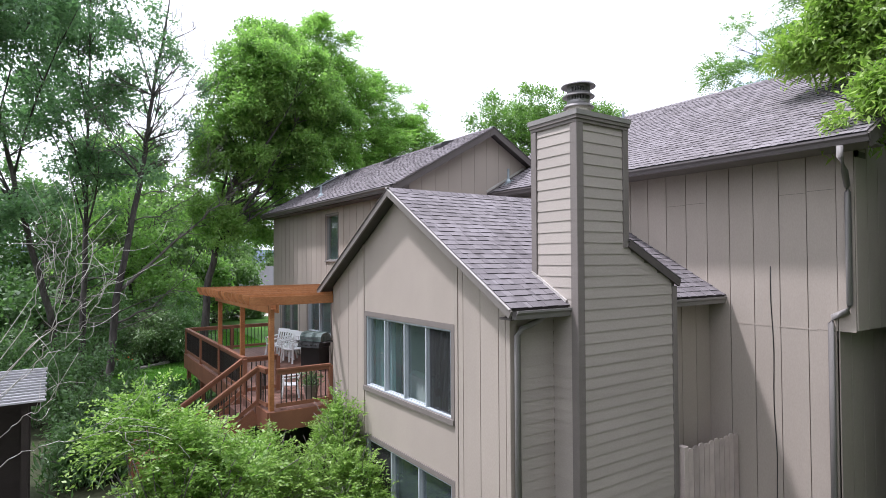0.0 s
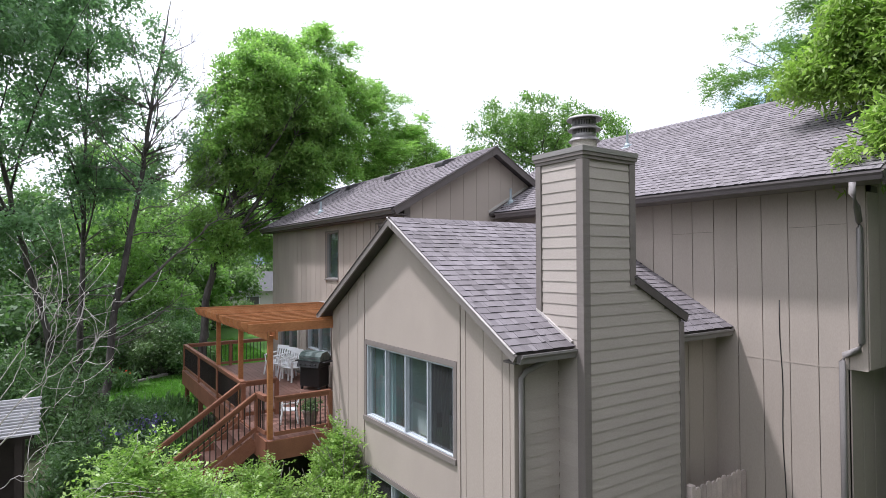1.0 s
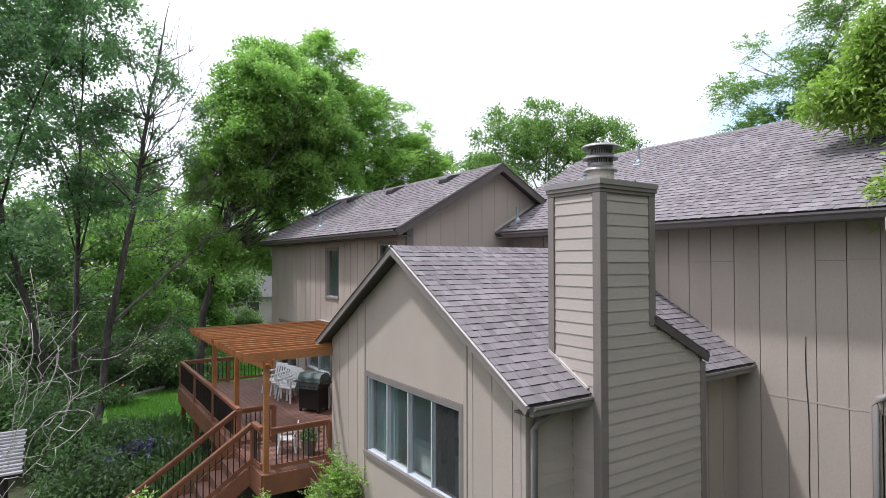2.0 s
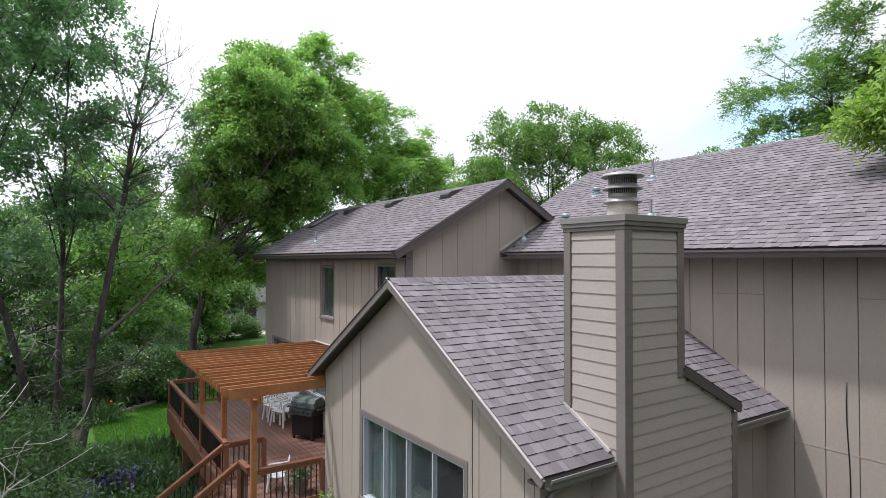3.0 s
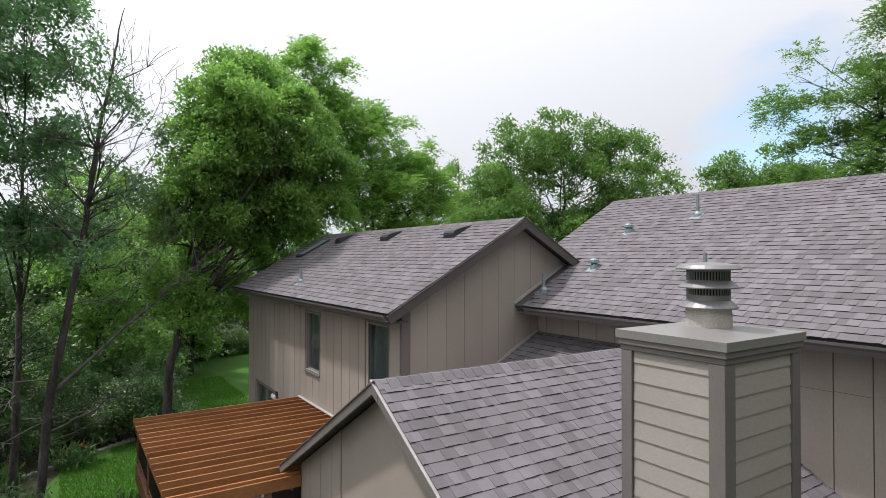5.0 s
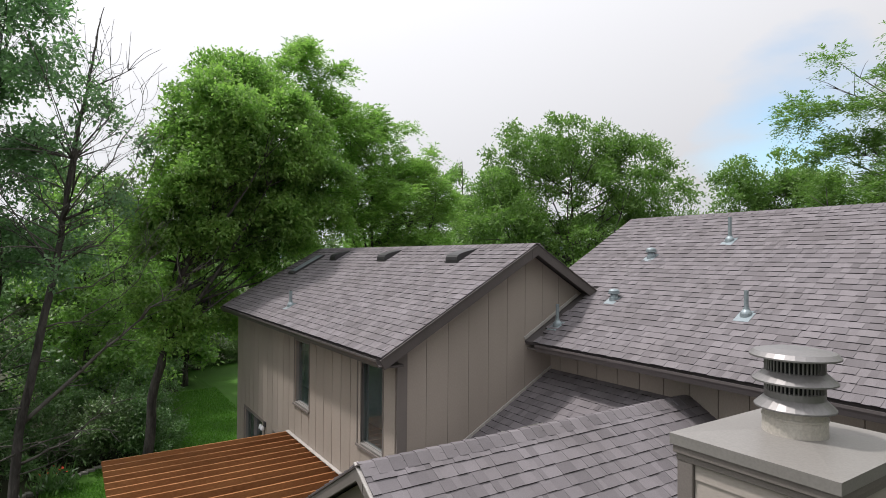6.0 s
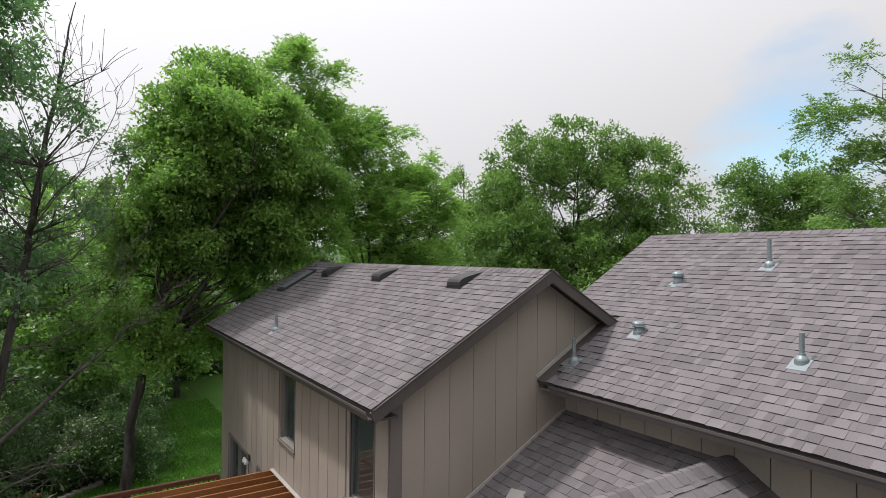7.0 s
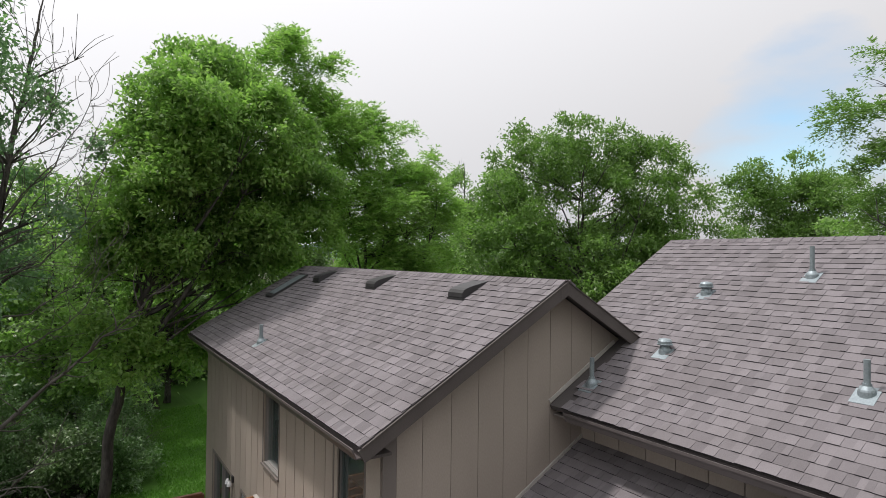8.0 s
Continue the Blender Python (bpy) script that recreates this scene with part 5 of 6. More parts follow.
def fronds(rng, centers, outward, twigs, leaflets, reach, leaf, droop, width):
    """Arching twigs, each with leaflets in two rows."""
    n = len(centers)
    tdir = unit(rng.normal(size=(n, twigs, 3)) * 0.8 + outward[:, None, :] * 1.0 + np.array((0, 0, 0.45)))
    tlen = reach * rng.uniform(0.6, 1.25, size=(n, twigs, 1, 1))
    s = (np.arange(leaflets) + 0.6)[None, None, :, None] / leaflets
    base = centers[:, None, None, :] + tdir[:, :, None, :] * tlen * s + rng.normal(size=(n, twigs, leaflets, 3)) * leaf * 0.10
    base[..., 2] -= droop * (s[..., 0] ** 2) * tlen[..., 0]
    across = unit(np.cross(tdir, np.array((0.0, 0.0, 1.0))))[:, :, None, :] * np.where(np.arange(leaflets) % 2, 1.0, -1.0)[None, None, :, None]
    ldir = tdir[:, :, None, :] * 0.75 + across + rng.normal(size=base.shape) * 0.28 - np.array((0, 0, 0.2))
    base, ldir = base.reshape(-1, 3), ldir.reshape(-1, 3)
    return base, ldir, leaf * rng.uniform(0.7, 1.2, len(base)), width


def lobe_points(rng, lobes, n, shell=0.55, rough=0.25):
    """Points in a union of ellipsoids, crowding their outer parts, with an uneven outline."""
    weights = np.array([l[3] * l[4] * l[5] for l in lobes]) ** 0.75
    pick = rng.choice(len(lobes), n, p=weights / weights.sum())
    L = np.array(lobes)[pick]
    d = unit(rng.normal(size=(n, 3)))
    bumps = np.array([noise.noise(Vector(v) * 2.3 + Vector((p * 7.1, 0, 0))) for v, p in zip(d, pick)])
    r = rng.uniform(0, 1, n) ** shell * (1.0 + rough * 1.6 * bumps)
    return L[:, :3] + d * r[:, None] * L[:, 3:6], d


def bough_points(rng, lobes, n, shell, rough, size, per):
    """Clump centres gathered on flattened boughs, so that the crown breaks into lit tops and dark hollows."""
    count = max(3, n // per)
    c, d = lobe_points(rng, lobes, count, shell, rough)
    c = np.repeat(c, per, axis=0)
    d = np.repeat(d, per, axis=0)
    off = unit(rng.normal(size=c.shape)) * rng.uniform(0, 1, (len(c), 1)) ** 0.5 * size * np.array((1.0, 1.0, 0.5))
    off[:, 2] += 0.25 * size - 0.35 * (off[:, 0] ** 2 + off[:, 1] ** 2) / size
    return c + off, unit(d * 0.6 + off / size + np.array((0, 0, 0.35)))


def curve(a, b, bow, steps=5):
    a, b = Vector(a), Vector(b)
    side = Vector(bow)
    return [a.lerp(b, i / steps) + side * (4 * (i / steps) * (1 - i / steps)) for i in range(steps + 1)]


def tree(label, trunk, lobes, clumps, seed, leaf_mat, radius=0.22, leaf=0.13, twigs=5, per_twig=7, reach=0.6, droop=0.25, width=0.55,
         limbs=26, shell=0.5, rough=0.28, bark=None, name="tree", category="tree", group="", bare=0, bare_mat=None, bough=0.75, per=14, extra=(), low=0.3, bare_twigs=4, low_twigs=0, leafing=spray):
    """A tapered trunk along given points, limbs into the crown, and a crown of leafy sprays."""
    rng = np.random.default_rng(seed)
    rnd = random.Random(seed)
    t = thing(name, label, category, group=group)
    pts = [Vector(p) for p in trunk]
    n = len(pts)
    paths = []
    fine = []
    for i in range((n - 1) * 7 + 1):
        f = i / 7
        k = min(int(f), n - 2)
        fine.append(pts[k].lerp(pts[k + 1], f - k) + Vector((rnd.uniform(-1, 1), rnd.uniform(-1, 1), 0)) * radius * 0.18 * (0 < i))
    m = len(fine)
    paths.append([(p, radius * (1.25 if i == 0 else 1.0) * (1 - 0.93 * i / (m - 1))) for i, p in enumerate(fine)])
    ends, _ = lobe_points(rng, lobes, limbs + bare, 0.35, rough)
    twigs_p = []
    for j, e in enumerate(ends):
        e = Vector(e)
        f = rnd.uniform(0.25, 0.95)
        steep = rnd.uniform(0.15, 0.95)
        cand = min(range(max(2, int(m * low)), m), key=lambda i: abs(fine[i].z - min(e.z - steep * (e - fine[i]).length, fine[-1].z - rnd.uniform(0, 1.5))))
        s = fine[cand]
        r0 = radius * (1 - 0.82 * cand / (m - 1)) * rnd.uniform(0.35, 0.6)
        if j >= limbs:
            r0 *= 0.6
        bow = Vector((rnd.uniform(-1, 1), rnd.uniform(-1, 1), rnd.uniform(-0.2, 0.9))) * (e - s).length * 0.10
        c = curve(s, e, bow)
        target = twigs_p if j >= limbs else paths
        target.append([(p, max(0.008, r0 * (1 - 0.9 * i / (len(c) - 1)))) for i, p in enumerate(c)])
        for _ in range(4 if j < limbs else bare_twigs):
            k = rnd.randint(2, len(c) - 2)
            e2 = c[k] + ((e - s).normalized() + Vector((rnd.uniform(-1, 1), rnd.uniform(-1, 1), rnd.uniform(-0.3, 1)))).normalized() * rnd.uniform(0.4, 1.2)
            c2 = curve(c[k], e2, Vector((0, 0, rnd.uniform(-0.05, 0.1))), 3)
            target.append([(p, max(0.005, r0 * 0.35 * (1 - i / 4))) for i, p in enumerate(c2)])
    for line, r0 in extra:
        line = [Vector(p) for p in line]
        c = [line[k].lerp(line[k + 1], j / 5) + Vector((rnd.uniform(-1, 1), rnd.uniform(-1, 1), rnd.uniform(-1, 1))) * 0.05 for k in range(len(line) - 1) for j in range(5)] + [line[-1]]
        twigs_p.append([(p, max(0.008, r0 * (1 - 0.9 * i / (len(c) - 1)))) for i, p in enumerate(c)])
        for k in range(3, len(c) - 1):
            for _ in range(2):
                d = ((c[k + 1] - c[k]).normalized() + Vector((rnd.uniform(-1, 1), rnd.uniform(-1, 1), rnd.uniform(-0.8, 0.8)))).normalized()
                c2 = curve(c[k], c[k] + d * rnd.uniform(0.35, 1.1), Vector((rnd.uniform(-1, 1), rnd.uniform(-1, 1), rnd.uniform(-1, 0.3))) * 0.16, 5)
                twigs_p.append([(p, max(0.005, r0 * 0.3 * (1 - i / 6))) for i, p in enumerate(c2)])
    for _ in range(low_twigs):
        s = fine[rnd.randint(int(m * 0.16), int(m * 0.6))]
        a, span = rnd.uniform(0, 2 * math.pi), rnd.uniform(1.2, 3.0)
        c = curve(s, s + Vector((math.cos(a), math.sin(a), rnd.uniform(-0.15, 0.7))) * span, Vector((rnd.uniform(-1, 1), rnd.uniform(-1, 1), rnd.uniform(-0.6, 1))) * span * 0.12, 7)
        twigs_p.append([(p, max(0.006, 0.022 * (1 - i / 8))) for i, p in enumerate(c)])
        for k in range(2, 7):
            d = ((c[k + 1] - c[k]).normalized() + Vector((rnd.uniform(-1, 1), rnd.uniform(-1, 1), rnd.uniform(-0.7, 0.8)))).normalized()
            c2 = curve(c[k], c[k] + d * rnd.uniform(0.3, 1.0), Vector((rnd.uniform(-1, 1), rnd.uniform(-1, 1), rnd.uniform(-1, 0.3))) * 0.14, 4)
            twigs_p.append([(p, max(0.004, 0.008 * (1 - i / 5))) for i, p in enumerate(c2)])
    ob = new("trunk", tubes_mesh("trunk", paths, bark or BARK, 7 if radius > 0.185 else 5))
    ob.parent = t
    if twigs_p:
        ob = new("deadwood", tubes_mesh("deadwood", twigs_p, bare_mat or TWIG, 5))
        ob.parent = t
        tagged(ob, "leafless dead wood", kind="stuff")
    if clumps:
        c, d = bough_points(rng, lobes, clumps, shell, rough, bough, per)
        base, ldir, size, w = leafing(rng, c, d, twigs, per_twig, reach, leaf, droop, width)
        ob = new("crown", leaves_mesh("crown", base, ldir, size, w, leaf_mat, rng))
        ob.parent = t
    return t


# maple beyond the deck, with a lighter locust beside it
tree("tall dense green maple behind the deck", [(4.4, 21.6, 1.3), (4.55, 21.45, 5.0), (5.2, 21.0, 8.5), (6.2, 20.8, 11.0), (7.0, 20.6, 13.5)],
     [(7.2, 20.6, 12.9, 2.1, 1.6, 1.7), (5.65, 20.5, 12.9, 1.05, 1.3, 1.25), (5.5, 20.6, 11.0, 1.5, 1.4, 1.4), (4.8, 21.0, 9.8, 0.8, 1.0, 0.9), (7.0, 20.9, 10.7, 1.8, 1.5, 1.4), (8.9, 21.0, 11.9, 1.4, 1.5, 1.8),
      (6.7, 20.6, 14.4, 1.0, 0.9, 0.6), (8.2, 20.7, 13.9, 0.9, 0.9, 0.8), (6.6, 19.0, 12.5, 1.2, 0.9, 0.9), (4.6, 21.3, 7.6, 1.2, 1.2, 0.9), (6.0, 21.6, 7.4, 1.3, 1.0, 0.8), (9.2, 21.2, 10.2, 1.2, 1.2, 0.9), (7.5, 19.5, 12.4, 1.4, 0.8, 1.2), (6.0, 19.4, 11.9, 1.0, 0.8, 1.0), (6.2, 21.4, 9.1, 1.5, 1.1, 0.9), (7.8, 21.5, 9.0, 1.5, 1.0, 0.9), (5.2, 19.8, 13.2, 0.7, 0.7, 0.8)],
     6600, 1, LEAF_MAPLE, 0.17, 0.135, twigs=5, per_twig=5, limbs=64, shell=0.33, reach=0.26, bough=0.56, per=24, rough=0.36, width=0.5, droop=0.3, low=0.36)
tree("light green locust behind the far wing", [(12.4, 23.6, 1.3), (12.3, 23.3, 5.0), (12.2, 22.9, 9.0), (11.9, 22.6, 13.4)],
     [(12.3, 22.6, 13.5, 1.2, 1.2, 1.1), (14.1, 22.6, 12.2, 1.3, 1.3, 1.0), (15.0, 22.6, 10.7, 0.8, 1.2, 0.9), (13.0, 22.4, 10.8, 1.9, 1.7, 1.6), (11.6, 22.8, 11.4, 1.4, 1.5, 1.8), (9.1, 21.9, 15.6, 0.85, 0.8, 0.75), (10.0, 22.0, 14.6, 0.9, 0.9, 1.0), (10.7, 22.2, 13.4, 0.9, 1.0, 1.2), (13.6, 22.4, 8.8, 2.2, 1.8, 1.5)],
     2900, 2, LEAF_YOUNG, 0.16, 0.145, reach=0.62, twigs=3, per_twig=12, bough=0.5, per=14, shell=0.4, droop=0.55, width=0.34, limbs=56, rough=0.4, leafing=fronds)
# open-crowned ash behind the roofs
tree("broad open-crowned green ash behind the house", [(25.5, 25.2, 0.8), (25.6, 25.2, 5.0), (25.4, 25.3, 9.0), (25.2, 25.2, 14.0)],
     [(25.0, 25.2, 14.5, 3.4, 3.4, 2.2), (27.8, 23.0, 13.2, 3.3, 3.2, 2.5), (22.6, 27.4, 12.2, 3.2, 3.2, 2.8), (25.4, 25.0, 9.4, 5.4, 5.0, 3.2), (28.6, 22.3, 9.6, 3.2, 3.0, 2.6), (22.4, 27.6, 8.0, 3.6, 3.6, 2.6)],
     4300, 3, LEAF_ASH, 0.3, 0.20, twigs=4, per_twig=6, bough=0.80, per=18, reach=0.5, shell=0.38, droop=0.45, width=0.45, limbs=70, rough=0.42)
tree("slim poplar in the distance", [(29.0, 41.0, 0.6), (29.0, 41.0, 9.0), (29.1, 41.0, 17.0)],
     [(29.0, 41.0, 8.0, 2.2, 2.2, 5.0), (29.0, 41.0, 14.3, 1.4, 1.4, 4.2), (32.5, 40.0, 11.5, 2.2, 2.2, 5.6)], 900, 4, LEAF_LOCUST, 0.22, 0.24, reach=0.8, limbs=26)
tree("thin half-bare poplar in the distance", [(28.0, 44.0, 0.6), (28.0, 44.0, 9.0), (28.0, 44.0, 17.4)],
     [(28.0, 44.0, 12.5, 0.7, 0.7, 5.0)], 90, 24, LEAF_PALE, 0.16, 0.2, reach=0.5, limbs=30)
tree("rounded green tree far behind the main roof", [(55, 29.5, 0), (55, 29.5, 9), (55.2, 29.5, 17)],
     [(53.5, 30.5, 14.5, 3.0, 3.0, 3.8), (57.2, 28.2, 14.8, 3.2, 3.0, 4.2), (55.2, 29.3, 10, 5.4, 5, 3.5)], 1300, 5, LEAF_ASH, 0.35, 0.28, bough=1.3, reach=1.0, limbs=40, rough=0.45)
tree("tall feathery locust behind the main roof", [(24.8, 9.2, 1.0), (24.8, 9.2, 6.0), (24.7, 9.6, 11.0), (24.6, 10.2, 15.0)],
     [(24.5, 12.1, 16.2, 0.7, 0.55, 0.45), (24.5, 12.5, 15.2, 0.6, 0.5, 0.35), (24.5, 13.2, 14.3, 0.6, 0.6, 0.25), (24.5, 12.0, 14.1, 1.0, 0.9, 0.6), (24.8, 11.2, 12.4, 1.7, 1.7, 1.0), (24.8, 10.2, 14.2, 1.5, 1.2, 1.0),
      (24.8, 9.4, 16.2, 1.2, 1.0, 0.8), (24.6, 8.0, 17.2, 1.4, 1.3, 1.1), (25.0, 8.0, 14.0, 2.4, 2.2, 1.7), (25.0, 9.4, 10.6, 2.8, 2.8, 1.6), (24.8, 12.6, 11.2, 1.3, 0.9, 0.6), (27.0, 6.0, 12.5, 3.0, 3.0, 3.4)],
     2900, 6, LEAF_ASH, 0.24, 0.14, twigs=3, per_twig=14, bough=0.62, per=14, reach=0.75, shell=0.4, droop=0.55, width=0.34, limbs=70, rough=0.3, leafing=fronds)
# tree over the roof corner, close by
tree("broad-leaved tree hanging over the roof corner", [(12.6, -1.8, 1.0), (12.3, -0.6, 5.5), (12.0, 1.2, 8.8), (11.3, 2.7, 10.2)],
     [(9.6, 3.22, 8.30, 0.30, 0.30, 0.16), (9.6, 2.95, 8.22, 0.34, 0.34, 0.20), (9.6, 2.70, 8.12, 0.36, 0.36, 0.24), (9.65, 2.40, 8.24, 0.40, 0.40, 0.32), (9.75, 2.1, 8.4, 0.4, 0.35, 0.35), (10.6, 2.5, 8.9, 0.35, 0.3, 0.16),
      (11.0, 3.95, 9.62, 0.36, 0.40, 0.20), (11.0, 3.65, 10.4, 0.40, 0.40, 0.22), (11.0, 3.75, 9.75, 0.5, 0.5, 0.32), (11.1, 3.65, 10.25, 0.45, 0.40, 0.3), (11.0, 3.4, 9.45, 0.5, 0.4, 0.22), (11.1, 3.3, 10.6, 0.55, 0.45, 0.35), (11.2, 3.0, 9.9, 0.6, 0.55, 0.5),
      # the large lobe at z 7.4 is out of view, added to shade the end wall
      (11.5, 2.6, 10.4, 0.7, 0.6, 0.6), (11.3, 2.5, 9.5, 0.6, 0.5, 0.35), (11.8, 2.4, 11.0, 0.9, 0.8, 0.6), (12.2, 1.6, 10.2, 1.0, 0.8, 0.8), (12.4, -0.2, 7.4, 1.6, 1.3, 1.6), (11.9, 0.6, 9.6, 1.3, 1.1, 1.0)],
     2300, 7, LEAF_NEAR, 0.2, 0.145, bough=0.27, per=9, twigs=4, per_twig=9, reach=0.28, droop=0.65, width=0.32, limbs=44, shell=0.6, rough=0.4)
# added evergreen, kept out of view; its foliage shades the end wall
tree("unseen dark evergreen added to shade the end wall", [(10.9, 1.2, 1.0), (10.9, 1.2, 4.0), (10.8, 1.2, 7.0)],
     [(11.3, 0.95, 3.2, 1.3, 0.8, 2.2), (11.3, 0.95, 6.2, 1.3, 0.8, 2.0), (12.9, 1.3, 4.9, 1.4, 0.8, 3.2)], 1700, 26, LEAF_DARK, 0.12, 0.28, twigs=4, reach=0.45, limbs=20)
# dark trees at the garden's edge
tree("half-dead poplar with bare branches and sparse leaves", [(1.3, 20.4, 1.2), (1.6, 20.2, 4.9), (2.25, 20.0, 8.8), (2.55, 20.0, 11.5), (2.95, 20.0, 14.0), (3.15, 19.9, 15.4)],
     [(2.6, 19.6, 13.4, 1.3, 1.3, 1.8), (2.2, 19.8, 10.4, 1.7, 1.7, 1.7), (2.7, 19.4, 11.6, 1.9, 1.6, 0.9)], 120, 8, LEAF_POPLAR, 0.13, 0.12, reach=0.45, per=8, bough=0.5, limbs=16, bare=24, low_twigs=10,
     extra=(([(1.55, 20.2, 5.0), (3.1, 20.0, 6.6), (4.3, 19.7, 7.75), (5.5, 19.3, 8.95)], 0.06), ([(2.3, 19.9, 10.2), (3.2, 19.5, 11.2), (3.9, 19.2, 12.6), (4.0, 19.1, 13.4)], 0.022), ([(2.2, 20.0, 9.0), (3.1, 19.6, 9.4), (3.9, 19.2, 10.3), (4.3, 19.0, 11.6)], 0.024),
            ([(2.4, 19.8, 11.2), (3.0, 19.5, 12.0), (3.4, 19.4, 13.2), (3.3, 19.3, 14.2)], 0.02), ([(2.1, 20.0, 8.2), (3.0, 19.7, 8.4), (3.9, 19.4, 9.0), (4.5, 19.2, 10.0)], 0.022), ([(2.3, 19.9, 9.8), (3.2, 19.6, 10.2), (3.8, 19.3, 11.2), (4.1, 19.2, 12.3)], 0.02),
            ([(2.0, 20.0, 7.4), (2.9, 19.7, 7.6), (3.7, 19.4, 8.2), (4.4, 19.2, 9.2)], 0.024), ([(1.5, 20.4, 4.0), (2.6, 20.0, 4.6), (3.6, 19.6, 5.6)], 0.045)))
tree("tall dark poplar with sparse leaves", [(0.7, 22.9, 1.2), (0.8, 22.7, 6.0), (0.85, 22.5, 10.0), (0.9, 22.4, 15.0)],
     [(0.9, 22.4, 14.0, 2.1, 2.0, 1.9), (0.5, 22.6, 11.6, 1.8, 1.9, 1.2), (1.3, 22.2, 9.2, 1.6, 1.6, 1.2), (-0.6, 22.9, 13.6, 1.8, 1.8, 2.2), (0.2, 22.6, 16.2, 2.6, 2.4, 1.6)],
     800, 9, LEAF_POPLAR, 0.13, 0.15, reach=0.5, per=12, bough=0.6, limbs=20, bare=8, low=0.45, low_twigs=16)
tree("forked dark poplar leaning over the arbour", [(0.3, 22.2, 1.2), (-0.2, 21.4, 4.5), (-1.0, 20.4, 8.0), (-1.7, 19.4, 12.0), (-2.0, 19.0, 15.5)],
     [(-1.6, 18.8, 13.6, 2.3, 2.2, 2.2), (-1.0, 19.6, 10.4, 1.7, 1.7, 1.2), (-2.6, 18.2, 11.6, 1.8, 1.8, 1.2), (-0.4, 18.6, 14.8, 1.9, 1.8, 1.5), (-0.9, 19.8, 7.6, 1.4, 1.4, 0.8)],
     780, 10, LEAF_POPLAR, 0.14, 0.15, reach=0.5, per=12, bough=0.6, limbs=20, bare=8, low=0.45, low_twigs=16)
tree("big dark poplar at the garden's edge", [(-4.4, 17.0, 1.2), (-3.8, 16.4, 6.0), (-3.0, 15.8, 10.0), (-2.0, 15.4, 13.0)],
     [(-1.8, 15.6, 12.4, 1.9, 1.8, 1.3), (-3.2, 15.4, 11.2, 1.7, 1.7, 1.3), (-3.2, 15.6, 13.8, 2.6, 2.4, 1.9), (-1.6, 15.2, 14.2, 1.8, 1.8, 1.5), (-3.0, 15.8, 7.4, 1.2, 1.2, 0.8)],
     800, 25, LEAF_POPLAR, 0.16, 0.14, reach=0.45, per=12, bough=0.55, limbs=20, bare=6, low=0.45, low_twigs=16)
# understorey and far woods
UNDER = [((-1.5, 30.0), 8.5, 3.6), ((3.0, 33.0), 11.0, 3.4), ((-5.0, 27.0), 7.5, 3.4), ((5.2, 38.0), 12.5, 3.6), ((-7.5, 33.0), 10.0, 4.2), ((1.5, 41.0), 13.0, 4.2), ((8.5, 61.0), 12.0, 4.4),
         ((-2.5, 24.8), 5.2, 2.2), ((9.8, 44.5), 9.0, 3.4), ((7.2, 46.5), 9.0, 3.2), ((15.5, 62.0), 12.5, 4.6), ((22.0, 60.0), 12.0, 4.6), ((-12.0, 30.0), 9.0, 4.2), ((17.5, 34.0), 10.5, 3.6), ((34.0, 47.0), 12.0, 4.6), ((43.0, 40.0), 12.0, 4.6),
         ((49.0, 22.0), 12.0, 4.6), ((40.0, 31.0), 11.0, 4.0), ((38.0, 14.0), 12.0, 4.6), ((34.0, 4.0), 12.0, 4.4), ((19.5, 30.0), 9.5, 3.2), ((30.0, 33.0), 10.5, 3.8), ((8.2, 39.5), 7.0, 2.0), ((26.5, 30.5), 9.5, 4.0), ((21.0, 33.5), 10.0, 3.8)]
for i, ((x, y), h, r) in enumerate(UNDER):
    z = ground_z(x, y)
    tree("leafy green tree in the woods behind the garden", [(x, y, z), (x + 0.2, y, z + h * 0.4), (x, y + 0.2, z + h * 0.85)],
         [(x, y, z + h * 0.72, r * 0.85, r * 0.85, h * 0.30), (x + r * 0.35, y - r * 0.3, z + h * 0.45, r * 0.8, r * 0.8, h * 0.26), (x - r * 0.4, y + r * 0.1, z + h * 0.42, r * 0.8, r * 0.8, h * 0.28), (x, y, z + h * 0.22, r * 0.8, r * 0.8, h * 0.2)],
         int((60 if y < 36 and x < 20 else 36) * r * r), 40 + i, LEAF_DARK if x < 0 else LEAF_WOOD if x < 2 else (LEAF_WOOD, LEAF_LOCUST, LEAF_WOOD)[i % 3], 0.18, 0.22 if y < 36 and x < 20 else 0.31, twigs=4, per_twig=6, bough=0.9, reach=0.7, limbs=22, rough=0.45, group="woods behind the garden")
# unseen trees added behind the camera to cut sky light on the -Y walls
BEHIND = [((-11.0, -6.0), 13.0), ((-7.0, -12.0), 17.0), ((0.0, -12.0), 20.0), ((6.5, -10.0), 20.0), ((13.0, -8.5), 20.0), ((20.0, -8.0), 19.0), ((-15.0, 3.0), 11.0), ((-14.0, 12.0), 11.0), ((-13.0, 20.0), 12.0), ((27.0, -4.0), 15.0)]
for i, ((x, y), h) in enumerate(BEHIND):
    tree("unseen tall tree added to hold back sky light", [(x, y, 1.0), (x + 0.2, y, h * 0.5), (x, y, h * 0.9)],
         [(x, y, h * 0.75, 4.0, 3.4, h * 0.28), (x + 1, y + 1, h * 0.45, 4.2, 3.4, h * 0.25), (x - 1, y, h * 0.25, 4.0, 3.2, h * 0.2)],
         260, 200 + i, LEAF_WOOD, 0.2, 0.58, bough=1.2, reach=0.9, limbs=10, group="trees on the near side of the garden")
